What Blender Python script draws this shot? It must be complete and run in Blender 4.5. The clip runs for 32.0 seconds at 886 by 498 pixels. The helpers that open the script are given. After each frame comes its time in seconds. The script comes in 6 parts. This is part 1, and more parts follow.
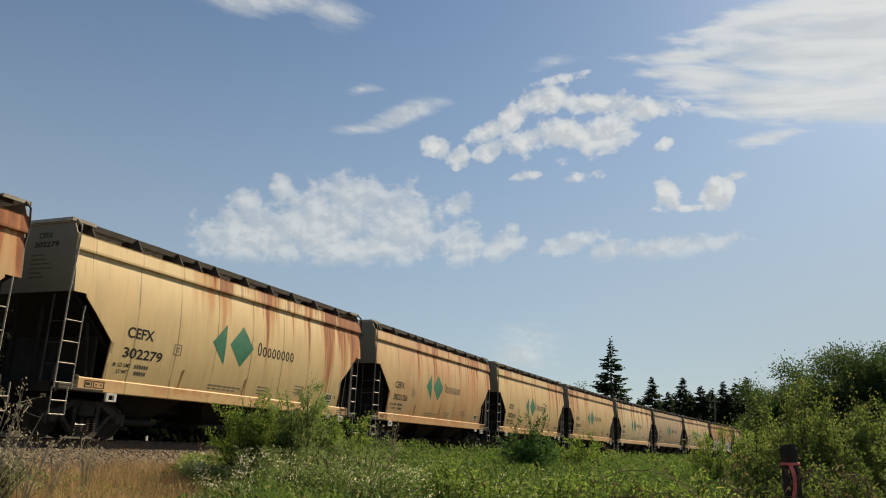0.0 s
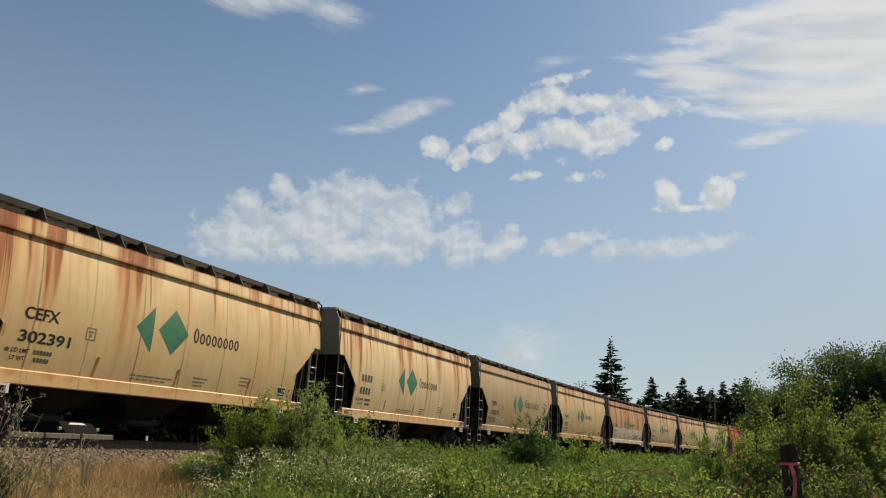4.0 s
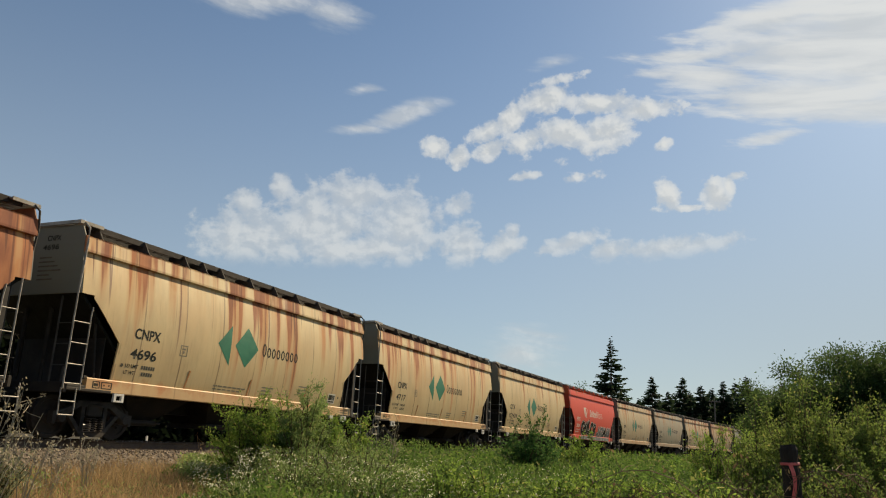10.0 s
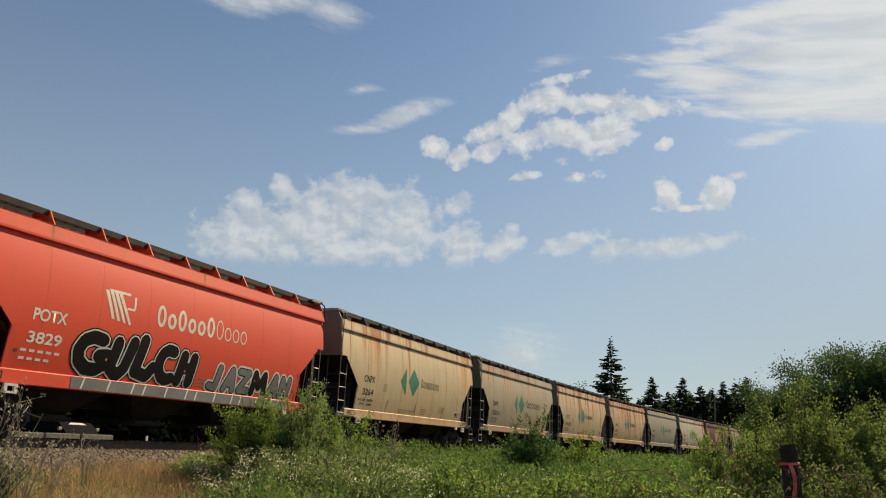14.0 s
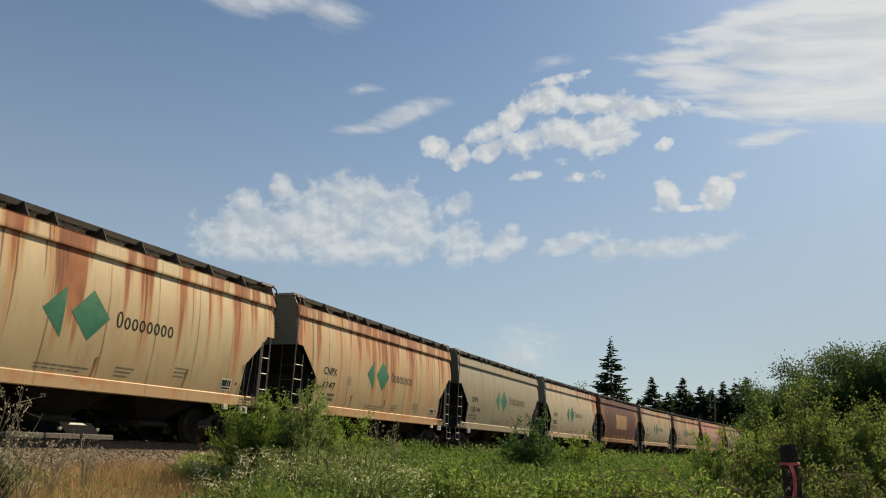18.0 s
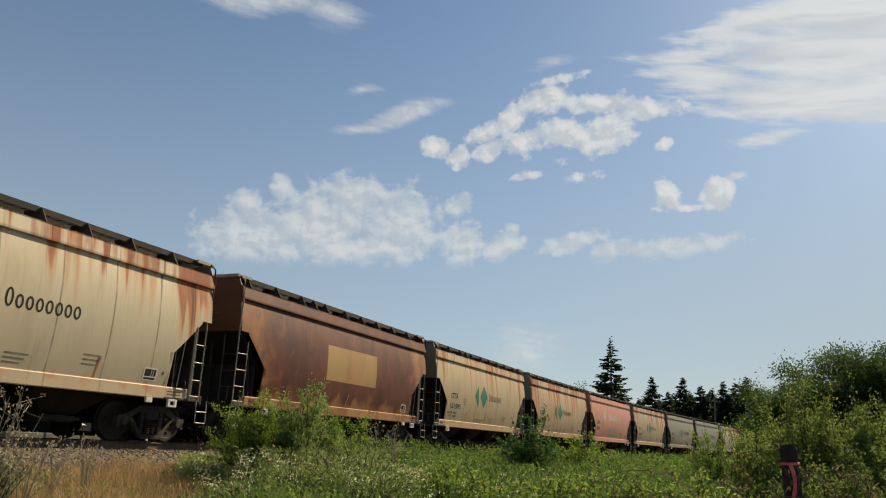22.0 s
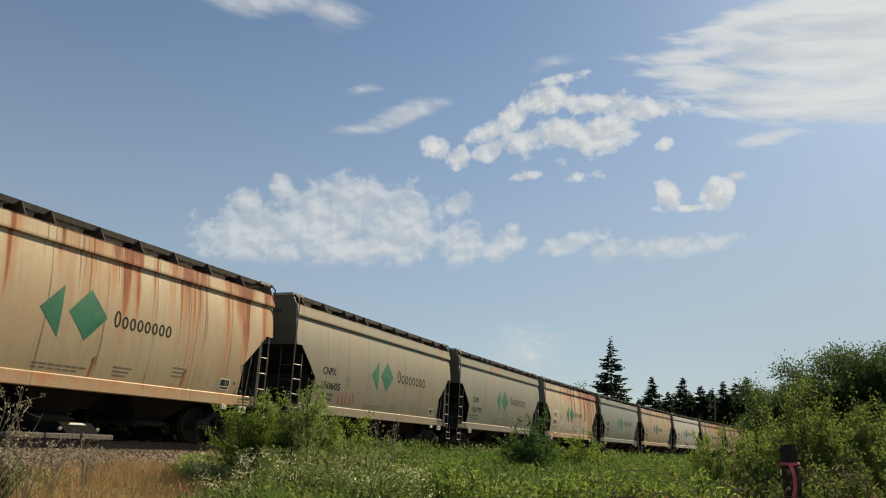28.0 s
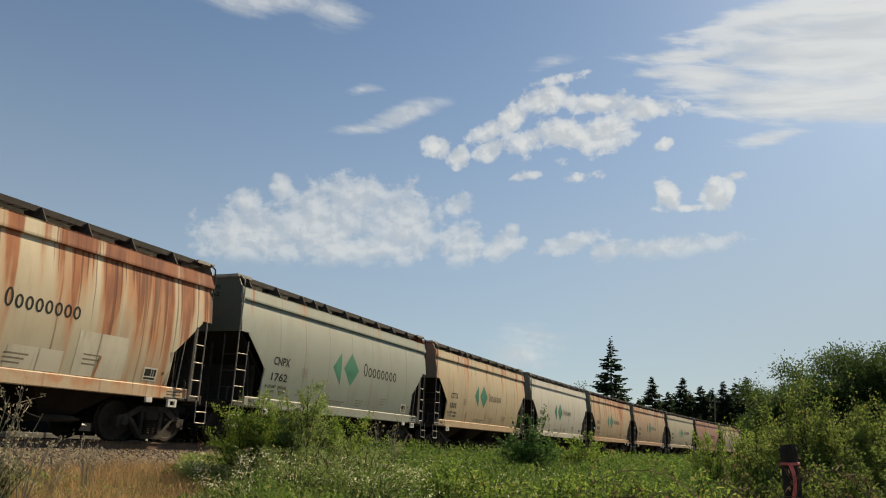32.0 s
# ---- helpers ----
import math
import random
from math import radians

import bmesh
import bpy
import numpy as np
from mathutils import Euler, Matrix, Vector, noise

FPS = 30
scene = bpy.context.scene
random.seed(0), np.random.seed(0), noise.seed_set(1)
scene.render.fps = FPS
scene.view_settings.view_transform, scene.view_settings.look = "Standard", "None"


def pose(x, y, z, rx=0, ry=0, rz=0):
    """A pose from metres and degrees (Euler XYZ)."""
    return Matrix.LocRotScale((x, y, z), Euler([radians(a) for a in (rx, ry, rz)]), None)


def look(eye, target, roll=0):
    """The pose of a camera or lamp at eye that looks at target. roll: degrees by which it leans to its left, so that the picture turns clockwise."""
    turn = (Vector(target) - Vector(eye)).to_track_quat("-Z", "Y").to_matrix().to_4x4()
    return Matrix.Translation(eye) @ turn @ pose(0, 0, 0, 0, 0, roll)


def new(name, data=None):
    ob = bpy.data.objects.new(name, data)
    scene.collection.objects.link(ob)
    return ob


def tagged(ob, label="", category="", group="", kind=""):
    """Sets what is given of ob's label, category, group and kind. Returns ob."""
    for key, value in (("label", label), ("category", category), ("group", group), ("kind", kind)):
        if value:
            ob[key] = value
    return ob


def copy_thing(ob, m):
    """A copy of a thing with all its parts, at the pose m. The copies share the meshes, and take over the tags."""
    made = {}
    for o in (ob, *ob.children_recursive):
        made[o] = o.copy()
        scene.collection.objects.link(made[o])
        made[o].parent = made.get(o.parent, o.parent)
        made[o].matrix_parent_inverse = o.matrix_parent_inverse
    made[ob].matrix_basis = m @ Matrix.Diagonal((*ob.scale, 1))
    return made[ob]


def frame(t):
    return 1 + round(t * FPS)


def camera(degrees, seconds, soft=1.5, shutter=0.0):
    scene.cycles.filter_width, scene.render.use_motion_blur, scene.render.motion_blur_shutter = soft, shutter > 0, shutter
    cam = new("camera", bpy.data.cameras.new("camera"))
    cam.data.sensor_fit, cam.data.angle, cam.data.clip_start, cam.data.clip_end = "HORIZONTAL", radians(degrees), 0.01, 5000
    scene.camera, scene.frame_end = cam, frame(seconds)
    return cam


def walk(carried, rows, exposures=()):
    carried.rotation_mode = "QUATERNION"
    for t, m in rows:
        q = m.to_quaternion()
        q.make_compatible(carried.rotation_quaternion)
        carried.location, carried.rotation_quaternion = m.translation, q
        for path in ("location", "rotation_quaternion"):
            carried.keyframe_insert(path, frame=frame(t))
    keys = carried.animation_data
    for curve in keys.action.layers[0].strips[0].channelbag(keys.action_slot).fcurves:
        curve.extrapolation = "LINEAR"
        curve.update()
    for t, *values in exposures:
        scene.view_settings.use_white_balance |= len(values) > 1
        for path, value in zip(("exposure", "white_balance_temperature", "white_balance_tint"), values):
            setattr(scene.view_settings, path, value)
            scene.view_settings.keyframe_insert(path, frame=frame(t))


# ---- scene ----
# camera: stands still beside the line, tilted up and leaning slightly
EYE = Vector((0.0, 0.0, 0.3055))
TILT = radians(14.279)
cam = camera(60.29, 32.0, soft=1.1)
VIEW = look(EYE, EYE + Vector((0, math.cos(TILT), math.sin(TILT))), 2.72)
walk(cam, [(0.0, VIEW), (32.0, VIEW)], exposures=[(0.0, 0.56, 6600, 6.0), (32.0, 0.56, 6600, 6.0)])

# ---- light ----
SUN_AZ, SUN_EL = radians(40.5), radians(36)      # azimuth from +y towards +x
sun_way = Vector((math.sin(SUN_AZ) * math.cos(SUN_EL), math.cos(SUN_AZ) * math.cos(SUN_EL), math.sin(SUN_EL)))
sun_data = bpy.data.lights.new("sun", "SUN")
sun_data.energy, sun_data.angle, sun_data.color = 5.0, radians(0.6), (1.0, 0.80, 0.54)
sun = new("sun", sun_data)
sun.matrix_world = look(sun_way * 50, (0, 0, 0))


class Tree:
    """Short hand for a node tree."""

    def __init__(self, tree):
        self.t = tree
        tree.nodes.clear()

    def n(self, kind, **kw):
        node = self.t.nodes.new(kind)
        for k, v in kw.items():
            if k == "op":
                node.operation = v
            elif k == "mode":
                node.data_type = v
            elif k == "blend":
                node.blend_type = v
        return node

    def put(self, socket, v):
        if hasattr(v, "links"):
            self.t.links.new(v, socket)
        else:
            socket.default_value = v

    def math(self, op, a, b=0.0, c=0.0, clamp=False):
        node = self.n("ShaderNodeMath", op=op)
        node.use_clamp = clamp
        for i, v in enumerate((a, b, c)):
            self.put(node.inputs[i], v)
        return node.outputs[0]

    def vec(self, op, a, b=(0, 0, 0)):
        node = self.n("ShaderNodeVectorMath", op=op)
        self.put(node.inputs[0], a), self.put(node.inputs[1], b)
        return node.outputs["Value"] if op in ("DOT_PRODUCT", "LENGTH") else node.outputs[0]

    def noise(self, v, scale, detail=3.0, rough=0.55, out="Fac", dist=0.0):
        node = self.n("ShaderNodeTexNoise")
        if v is not None:
            self.put(node.inputs["Vector"], v)
        self.put(node.inputs["Scale"], scale), self.put(node.inputs["Detail"], detail)
        self.put(node.inputs["Roughness"], rough), self.put(node.inputs["Distortion"], dist)
        return node.outputs[out]

    def span(self, v, a, b, lo=0.0, hi=1.0):
        node = self.n("ShaderNodeMapRange")
        node.interpolation_type = "SMOOTHSTEP"
        for name, x in (("Value", v), ("From Min", a), ("From Max", b), ("To Min", lo), ("To Max", hi)):
            self.put(node.inputs[name], x)
        return node.outputs[0]

    def mix(self, f, a, b, blend="MIX"):
        node = self.n("ShaderNodeMix", mode="RGBA", blend=blend)
        self.put(node.inputs[0], f)
        self.put(node.inputs[6], a if hasattr(a, "links") else (*a, 1.0)[:4])
        self.put(node.inputs[7], b if hasattr(b, "links") else (*b, 1.0)[:4])
        return node.outputs[2]

    def scaled(self, v, s, off=(0, 0, 0)):
        node = self.n("ShaderNodeMapping")
        self.put(node.inputs["Vector"], v)
        node.inputs["Scale"].default_value, node.inputs["Location"].default_value = s, off
        return node.outputs[0]

    def xyz(self, v):
        node = self.n("ShaderNodeSeparateXYZ")
        self.put(node.inputs[0], v)
        return node.outputs

    def combine(self, x, y, z):
        node = self.n("ShaderNodeCombineXYZ")
        for i, v in enumerate((x, y, z)):
            self.put(node.inputs[i], v)
        return node.outputs[0]


def sky_world():
    world = bpy.data.worlds.new("sky")
    scene.world = world
    world.use_nodes = True
    T = Tree(world.node_tree)
    way = T.n("ShaderNodeTexCoord").outputs["Generated"]
    sky = T.n("ShaderNodeTexSky")
    sky.sky_type, sky.sun_disc = "NISHITA", False
    sky.sun_elevation, sky.sun_rotation = SUN_EL, SUN_AZ
    sky.air_density, sky.dust_density, sky.ozone_density, sky.altitude = 1.0, 0.45, 1.5, 50
    x, y, z = T.xyz(way)
    u = T.math("MULTIPLY", T.math("ARCTAN2", x, y), 57.2958)         # bearing and height in degrees
    v = T.math("MULTIPLY", T.math("ARCSINE", z), 57.2958)
    # cloud puffs: bearing, height, half width, half height, lean, thickness
    low = [(-14.6, 14.2, 4.4, 2.3, 8, 1.0), (-9.2, 15.3, 5.0, 3.4, 5, 1.0), (-3.2, 16.0, 3.3, 2.9, 3, 1.0), (-12.7, 17.9, 1.1, 1.2, 6, 0.9), (-15.2, 16.5, 1.3, 1.1, 8, 0.8),
           (-7.3, 17.7, 3.3, 1.8, 5, 1.0), (-7.0, 13.9, 9.0, 1.5, 4, 0.9), (1.0, 17.5, 1.1, 1.0, 20, 0.85), (1.5, 14.7, 1.9, 1.8, 60, 0.95), (4.7, 14.7, 1.9, 1.1, 25, 0.95),
           (5.4, 15.6, 0.7, 0.8, 0, 0.8), (9.6, 14.9, 2.6, 0.75, 17, 0.9), (12.6, 14.3, 1.6, 0.75, 10, 0.85), (17.2, 14.5, 5.2, 0.85, 6, 0.85)]
    middle = [(-0.9, 21.9, 1.4, 0.95, -20, 1.0), (0.9, 21.1, 1.1, 0.9, 10, 0.95), (3.0, 23.1, 1.7, 1.0, 35, 1.0), (3.1, 21.7, 1.4, 0.9, 25, 1.0), (5.2, 24.2, 1.9, 1.1, 30, 1.0),
              (7.6, 25.4, 3.0, 1.15, 15, 1.0), (6.3, 22.5, 2.0, 1.2, 30, 1.0), (9.2, 23.0, 3.2, 1.2, -4, 1.0), (12.6, 23.0, 3.0, 1.6, 20, 1.0), (11.9, 25.1, 3.6, 0.95, -4, 1.0), (15.4, 24.5, 3.2, 0.95, 2, 1.0)]
    stray = [(17.0, 18.4, 0.95, 1.7, 14, 1.0), (20.4, 18.2, 1.25, 1.6, 10, 1.0), (18.3, 17.35, 2.4, 0.28, 0, 0.6), (22.0, 19.4, 0.9, 0.5, 10, 0.8), (21.4, 18.8, 0.55, 1.1, 0, 0.85),
             (6.4, 19.9, 1.1, 0.34, 8, 0.45), (10.4, 19.8, 1.4, 0.34, 10, 0.38), (16.9, 22.0, 0.8, 0.45, 25, 0.8), (8.9, 26.9, 2.6, 0.45, 12, 0.55), (9.2, 21.0, 0.8, 0.4, 20, 0.4)]
    sheet = [(27.5, 27.2, 9.5, 2.3, -6, 1.1), (33.0, 27.2, 10.0, 5.2, -8, 1.5), (27.0, 24.0, 9.0, 1.7, -8, 1.15), (32.0, 22.8, 9.0, 1.3, -8, 1.0), (25.5, 29.6, 6.5, 1.3, 4, 0.95), (20.6, 26.3, 5.2, 1.0, -8, 0.9),
             (19.0, 27.9, 5.5, 0.55, -4, 0.75), (24.8, 21.8, 2.6, 0.5, 4, 0.55), (17.0, 26.9, 2.6, 0.5, -4, 0.6), (41.0, 24.0, 8.0, 4.0, 0, 1.0)]
    faint = [(-3.8, 24.0, 3.8, 0.95, 20, 1.0), (-6.4, 22.9, 2.6, 0.4, 8, 0.55), (-16.0, 30.8, 5.6, 1.2, 8, 0.8), (-9.8, 30.5, 3.0, 1.6, -12, 0.55), (6.2, 6.8, 3.4, 1.9, 10, 0.55), (-7.2, 25.6, 1.3, 0.4, 10, 0.5), (8.0, 28.0, 2.6, 0.5, 12, 0.4)]

    def union(rows):
        field = None
        for az, el, ra, rb, lean, thick in rows:
            a, b, c = T.math("SUBTRACT", u, az), T.math("SUBTRACT", v, el), radians(lean)
            p = T.math("MULTIPLY_ADD", a, math.cos(c) / ra, T.math("MULTIPLY", b, math.sin(c) / ra))
            q = T.math("MULTIPLY_ADD", b, math.cos(c) / rb, T.math("MULTIPLY", a, -math.sin(c) / rb))
            d = T.math("SQRT", T.math("MULTIPLY_ADD", p, p, T.math("MULTIPLY", q, q)))
            m = T.math("MULTIPLY", T.math("SUBTRACT", 1.0, d), thick)
            field = m if field is None else T.math("MAXIMUM", field, m)
        return T.math("MAXIMUM", field, -0.8)

    flat = T.combine(u, T.math("MULTIPLY", v, 1.2), 0.0)
    puff = T.noise(flat, 0.52, 7.0, 0.56, dist=0.2)
    above = T.noise(T.vec("ADD", flat, (0.30, 0.62, 0.0)), 0.52, 5.0, 0.54, dist=0.2)
    fine = T.noise(T.vec("ADD", flat, (31.0, 7.0, 2.0)), 1.7, 5.0, 0.6)
    lumps = T.math("MULTIPLY_ADD", T.math("SUBTRACT", puff, 0.5), 1.9, T.math("MULTIPLY", T.math("SUBTRACT", fine, 0.5), 0.7))
    # heaped clouds, the low bank with a level base
    bank = T.math("ADD", union(low), lumps)
    base = T.math("MULTIPLY_ADD", u, 0.050, 12.35)
    bank = T.math("MULTIPLY", T.math("ADD", T.span(bank, -0.12, 0.34, 0.0, 0.46), T.span(bank, 0.2, 0.9, 0.0, 0.20)), T.span(T.math("SUBTRACT", v, base), 0.0, 1.5))
    heap = T.math("ADD", T.math("MAXIMUM", union(middle), union(stray)), lumps)
    heap = T.math("ADD", T.span(heap, -0.02, 0.34, 0.0, 0.60), T.span(heap, 0.2, 0.9, 0.0, 0.28))
    # wind-drawn sheet: long level streaks
    drawn = T.combine(T.math("MULTIPLY_ADD", v, 0.1, u), T.math("MULTIPLY_ADD", u, 0.12, v), 0.0)
    streak = T.noise(T.scaled(drawn, (0.11, 0.62, 1.0)), 1.0, 6.0, 0.55, dist=0.35)
    wisp = T.noise(T.scaled(drawn, (0.40, 1.9, 1.0), (5.0, 3.0, 0.0)), 1.0, 5.0, 0.6, dist=0.2)
    drift = T.math("MULTIPLY_ADD", T.math("SUBTRACT", streak, 0.5), 1.7, T.math("MULTIPLY", T.math("SUBTRACT", wisp, 0.5), 0.8))
    veil = T.math("ADD", union(sheet), drift)
    veil = T.math("ADD", T.span(veil, -0.10, 0.40, 0.0, 0.62), T.span(veil, 0.2, 0.9, 0.0, 0.22))
    thin = T.math("MULTIPLY", T.span(T.math("MULTIPLY_ADD", drift, 0.7, union(faint)), -0.1, 0.7), 0.62)
    cover = T.math("MAXIMUM", T.math("MAXIMUM", bank, heap), T.math("MAXIMUM", veil, thin))
    relief = T.mix(T.math("GREATER_THAN", veil, T.math("MAXIMUM", bank, heap)), T.combine(T.math("SUBTRACT", puff, above), 0.0, 0.0), T.combine(T.math("MULTIPLY", T.math("SUBTRACT", streak, 0.46), 0.8), 0.0, 0.0))
    tone = T.mix(T.span(T.xyz(relief)[0], -0.10, 0.12), (6.6, 6.75, 7.0), (8.5, 8.4, 8.3))
    # thin haze that whitens the sky towards the horizon
    haze = T.math("ADD", T.span(z, 0.60, 0.0, 0.07, 0.62), T.math("MULTIPLY", T.span(T.vec("DOT_PRODUCT", way, tuple(sun_way)), 0.70, 0.98), T.span(z, 0.42, 0.05, 0.0, 0.38)))
    clear = T.mix(haze, T.mix(1.0, sky.outputs[0], (0.86, 0.96, 1.04), "MULTIPLY"), (4.75, 5.25, 5.75))
    colour = T.mix(cover, clear, tone)
    back = T.n("ShaderNodeBackground")
    T.put(back.inputs[0], colour)
    back.inputs[1].default_value = 0.060
    T.put(T.n("ShaderNodeOutputWorld").inputs[0], back.outputs[0])


sky_world()

# ---- materials ----
def material(name):
    m = bpy.data.materials.new(name)
    m.use_nodes = True
    return m, Tree(m.node_tree)


def finish(T, colour, rough=0.6, metal=0.0, bump=None, strength=0.3, dist=0.01, thin=None, gloss=0.5):
    b = T.n("ShaderNodeBsdfPrincipled")
    T.put(b.inputs["Base Color"], colour if hasattr(colour, "links") else (*colour, 1.0))
    T.put(b.inputs["Roughness"], rough), T.put(b.inputs["Metallic"], metal)
    b.inputs["Specular IOR Level"].default_value = gloss
    if bump is not None:
        bm = T.n("ShaderNodeBump")
        bm.inputs["Strength"].default_value, bm.inputs["Distance"].default_value = strength, dist
        T.put(bm.inputs["Height"], bump)
        T.put(b.inputs["Normal"], bm.outputs[0])
    shader = b.outputs[0]
    if thin is not None:
        tr = T.n("ShaderNodeBsdfTranslucent")
        T.put(tr.inputs[0], thin)
        mx = T.n("ShaderNodeMixShader")
        mx.inputs[0].default_value = 0.52
        T.put(mx.inputs[1], shader), T.put(mx.inputs[2], tr.outputs[0])
        shader = mx.outputs[0]
    T.put(T.n("ShaderNodeOutputMaterial").inputs[0], shader)


def plain(name, a, b, scale=8.0, rough=0.6, metal=0.0, bump=0.25, stretch=(1, 1, 1), dist=0.004, gloss=0.3):
    """A surface of two tones with grain at two scales."""
    m, T = material(name)
    p = T.scaled(T.n("ShaderNodeTexCoord").outputs["Object"], stretch)
    big, small = T.noise(p, scale * 0.15, 4.0), T.noise(p, scale, 6.0, 0.65)
    f = T.span(T.math("MULTIPLY_ADD", small, 0.5, T.math("MULTIPLY", big, 0.5)), 0.36, 0.64)
    finish(T, T.mix(f, a, b), T.span(small, 0.3, 0.7, rough - 0.1, rough + 0.12), metal, small, bump, dist, gloss=gloss)
    return m


def foliage(name, dark, light, dry=None, rough=0.72, faded=0.0):
    m, T = material(name)
    r = T.n("ShaderNodeNewGeometry").outputs["Random Per Island"]
    p = T.n("ShaderNodeTexCoord").outputs["Object"]
    patch = T.noise(p, 1.1, 4.0, 0.6)
    f = T.math("MULTIPLY_ADD", r, 0.5, T.math("MULTIPLY", T.span(patch, 0.32, 0.68), 0.5))
    c = T.mix(f, dark, light)
    if faded:
        c = T.mix(T.math("MULTIPLY", T.span(T.noise(p, 0.55, 3.0), 0.50, 0.68), faded), c, dry)
    if dry:
        c = T.mix(T.span(r, 0.91, 0.95), c, dry)
    finish(T, c, rough, thin=c, gloss=0.14)
    return m


JOINTS = (-4.38, -2.98, -1.52, 0.0, 1.52, 2.98, 4.38)


def paint(name, base, rust=0.5, reach=1.0, wash=0.0, seed=0.0, grime=0.35, rough=0.62, bias=0.0, orange=(0.47, 0.175, 0.055), brown=(0.120, 0.036, 0.018), gloss=0.22, joints=1.0):
    """Weathered paint: rust runs down from the top chord in streaks of several widths, thinning out on the way; grime and chipped spots."""
    m, T = material(name)
    p = T.n("ShaderNodeTexCoord").outputs["Object"]
    x, y, z = T.xyz(p)
    X = T.math("ADD", x, seed)
    fall = T.math("MAXIMUM", T.math("DIVIDE", T.math("SUBTRACT", 4.40, z), 3.2), 0.0)
    wob = T.math("MULTIPLY", T.math("SUBTRACT", T.noise(T.combine(X, 0.0, z), 1.3, 2.0), 0.5), 0.05)
    xs = T.math("ADD", X, wob)

    def across(scale, shift, drift, detail=2.0):
        return T.noise(T.combine(T.math("ADD", xs, shift), seed * 0.37, T.math("MULTIPLY", z, drift)), scale, detail, 0.5)

    halo, core, slim = across(1.35, 31.0, 0.05), across(3.6, 13.0, 0.03, 1.5), across(10.0, 53.0, 0.02, 1.5)
    tip = across(5.0, 7.0, 0.0)
    drop = T.math("MULTIPLY", T.math("POWER", fall, 1.25), T.math("MULTIPLY_ADD", tip, 0.55, 0.02 + 0.04 / reach))
    drop = T.math("DIVIDE", drop, reach ** 0.7)
    tilt = T.math("MULTIPLY", x, -bias)
    need = T.math("ADD", drop, tilt)
    wide = T.math("ADD", T.math("MULTIPLY", core, 0.40), T.math("MULTIPLY", halo, 0.70))
    runs = T.span(T.math("SUBTRACT", wide, T.math("ADD", need, 0.655 - 0.20 * rust)), -0.05, 0.10)
    body = T.math("ADD", T.math("MULTIPLY", core, 0.66), T.math("MULTIPLY", halo, 0.46))
    deep = T.span(T.math("SUBTRACT", body, T.math("ADD", need, 0.700 - 0.165 * rust)), 0.0, 0.055)
    hair = T.math("ADD", T.math("MULTIPLY", slim, 0.75), T.math("MULTIPLY", halo, 0.35))
    lines = T.span(T.math("SUBTRACT", hair, T.math("MULTIPLY_ADD", need, 0.75, 0.715 - 0.12 * rust)), 0.0, 0.06)
    cloud = T.noise(T.combine(X, y, T.math("MULTIPLY", z, 0.35)), 2.4, 4.0, 0.55)
    spots = T.noise(T.combine(X, y, z), 8.0, 5.0, 0.65)
    low = T.span(T.math("SUBTRACT", T.noise(T.combine(X, 0.0, z), 2.2, 4.0, 0.65), T.math("MULTIPLY", T.math("ABSOLUTE", T.math("SUBTRACT", z, 1.28)), 0.9)), 0.46 - 0.10 * rust, 0.66)
    tan = T.mix(0.55, base, orange)
    c = T.mix(T.math("MULTIPLY", T.span(T.noise(T.combine(X, y, z), 0.55, 4.0, 0.6), 0.30, 0.70), wash), base, tan)
    dirt = T.noise(T.combine(T.math("MULTIPLY", x, 1.6), seed, T.math("MULTIPLY", z, 0.5)), 1.1, 5.0, 0.65)
    c = T.mix(T.math("MULTIPLY", T.span(dirt, 0.42, 0.75), grime), c, (0.16, 0.125, 0.085))
    drip = T.span(across(13.0, 3.0, 0.06), 0.56, 0.70)
    c = T.mix(T.math("MULTIPLY", drip, 0.14 * joints), c, (0.20, 0.115, 0.055))
    # dirty water marks along the welded joints
    if joints:
        seam = None
        for j in JOINTS:
            d = T.span(T.math("ABSOLUTE", T.math("SUBTRACT", T.math("ADD", x, wob), j)), 0.034, 0.008)
            seam = d if seam is None else T.math("MAXIMUM", seam, d)
        seam = T.math("MULTIPLY", seam, T.span(T.noise(T.combine(T.math("MULTIPLY", X, 0.7), 0.0, T.math("MULTIPLY", z, 0.6)), 1.6, 3.0), 0.36, 0.58, 0.15, 0.62 * joints))
        c = T.mix(seam, c, (0.10, 0.055, 0.030))
    sill = T.math("MULTIPLY", T.span(z, 1.352, 1.330), T.math("MULTIPLY", T.span(cloud, 0.25, 0.65, 0.35, 1.0), min(0.75, 0.9 * rust)))
    c = T.mix(sill, c, tan)
    c = T.mix(T.math("MULTIPLY", low, 0.75 * min(1.0, rust + 0.25)), c, orange)
    c = T.mix(T.math("MULTIPLY", runs, 0.82), c, T.mix(T.span(cloud, 0.34, 0.66), orange, tan))
    weak = T.span(fall, 0.15, 1.0, 0.86, 0.50)
    c = T.mix(T.math("MULTIPLY", deep, weak), c, T.mix(T.span(cloud, 0.35, 0.65), (0.20, 0.058, 0.028), (0.37, 0.120, 0.044)))
    c = T.mix(T.math("MULTIPLY", lines, T.span(fall, 0.1, 1.0, 0.80, 0.45)), c, (0.120, 0.042, 0.024))
    # rust patches on the chord itself
    patch = T.math("ADD", T.math("MULTIPLY", T.noise(T.combine(X, 3.0, T.math("MULTIPLY", z, 0.12)), 3.4, 3.0, 0.55), 0.6), T.math("MULTIPLY", halo, 0.45))
    patch = T.math("MULTIPLY", T.span(T.math("SUBTRACT", patch, tilt), 0.615 - 0.12 * rust, 0.70 - 0.12 * rust), T.span(z, 4.015, 4.025))
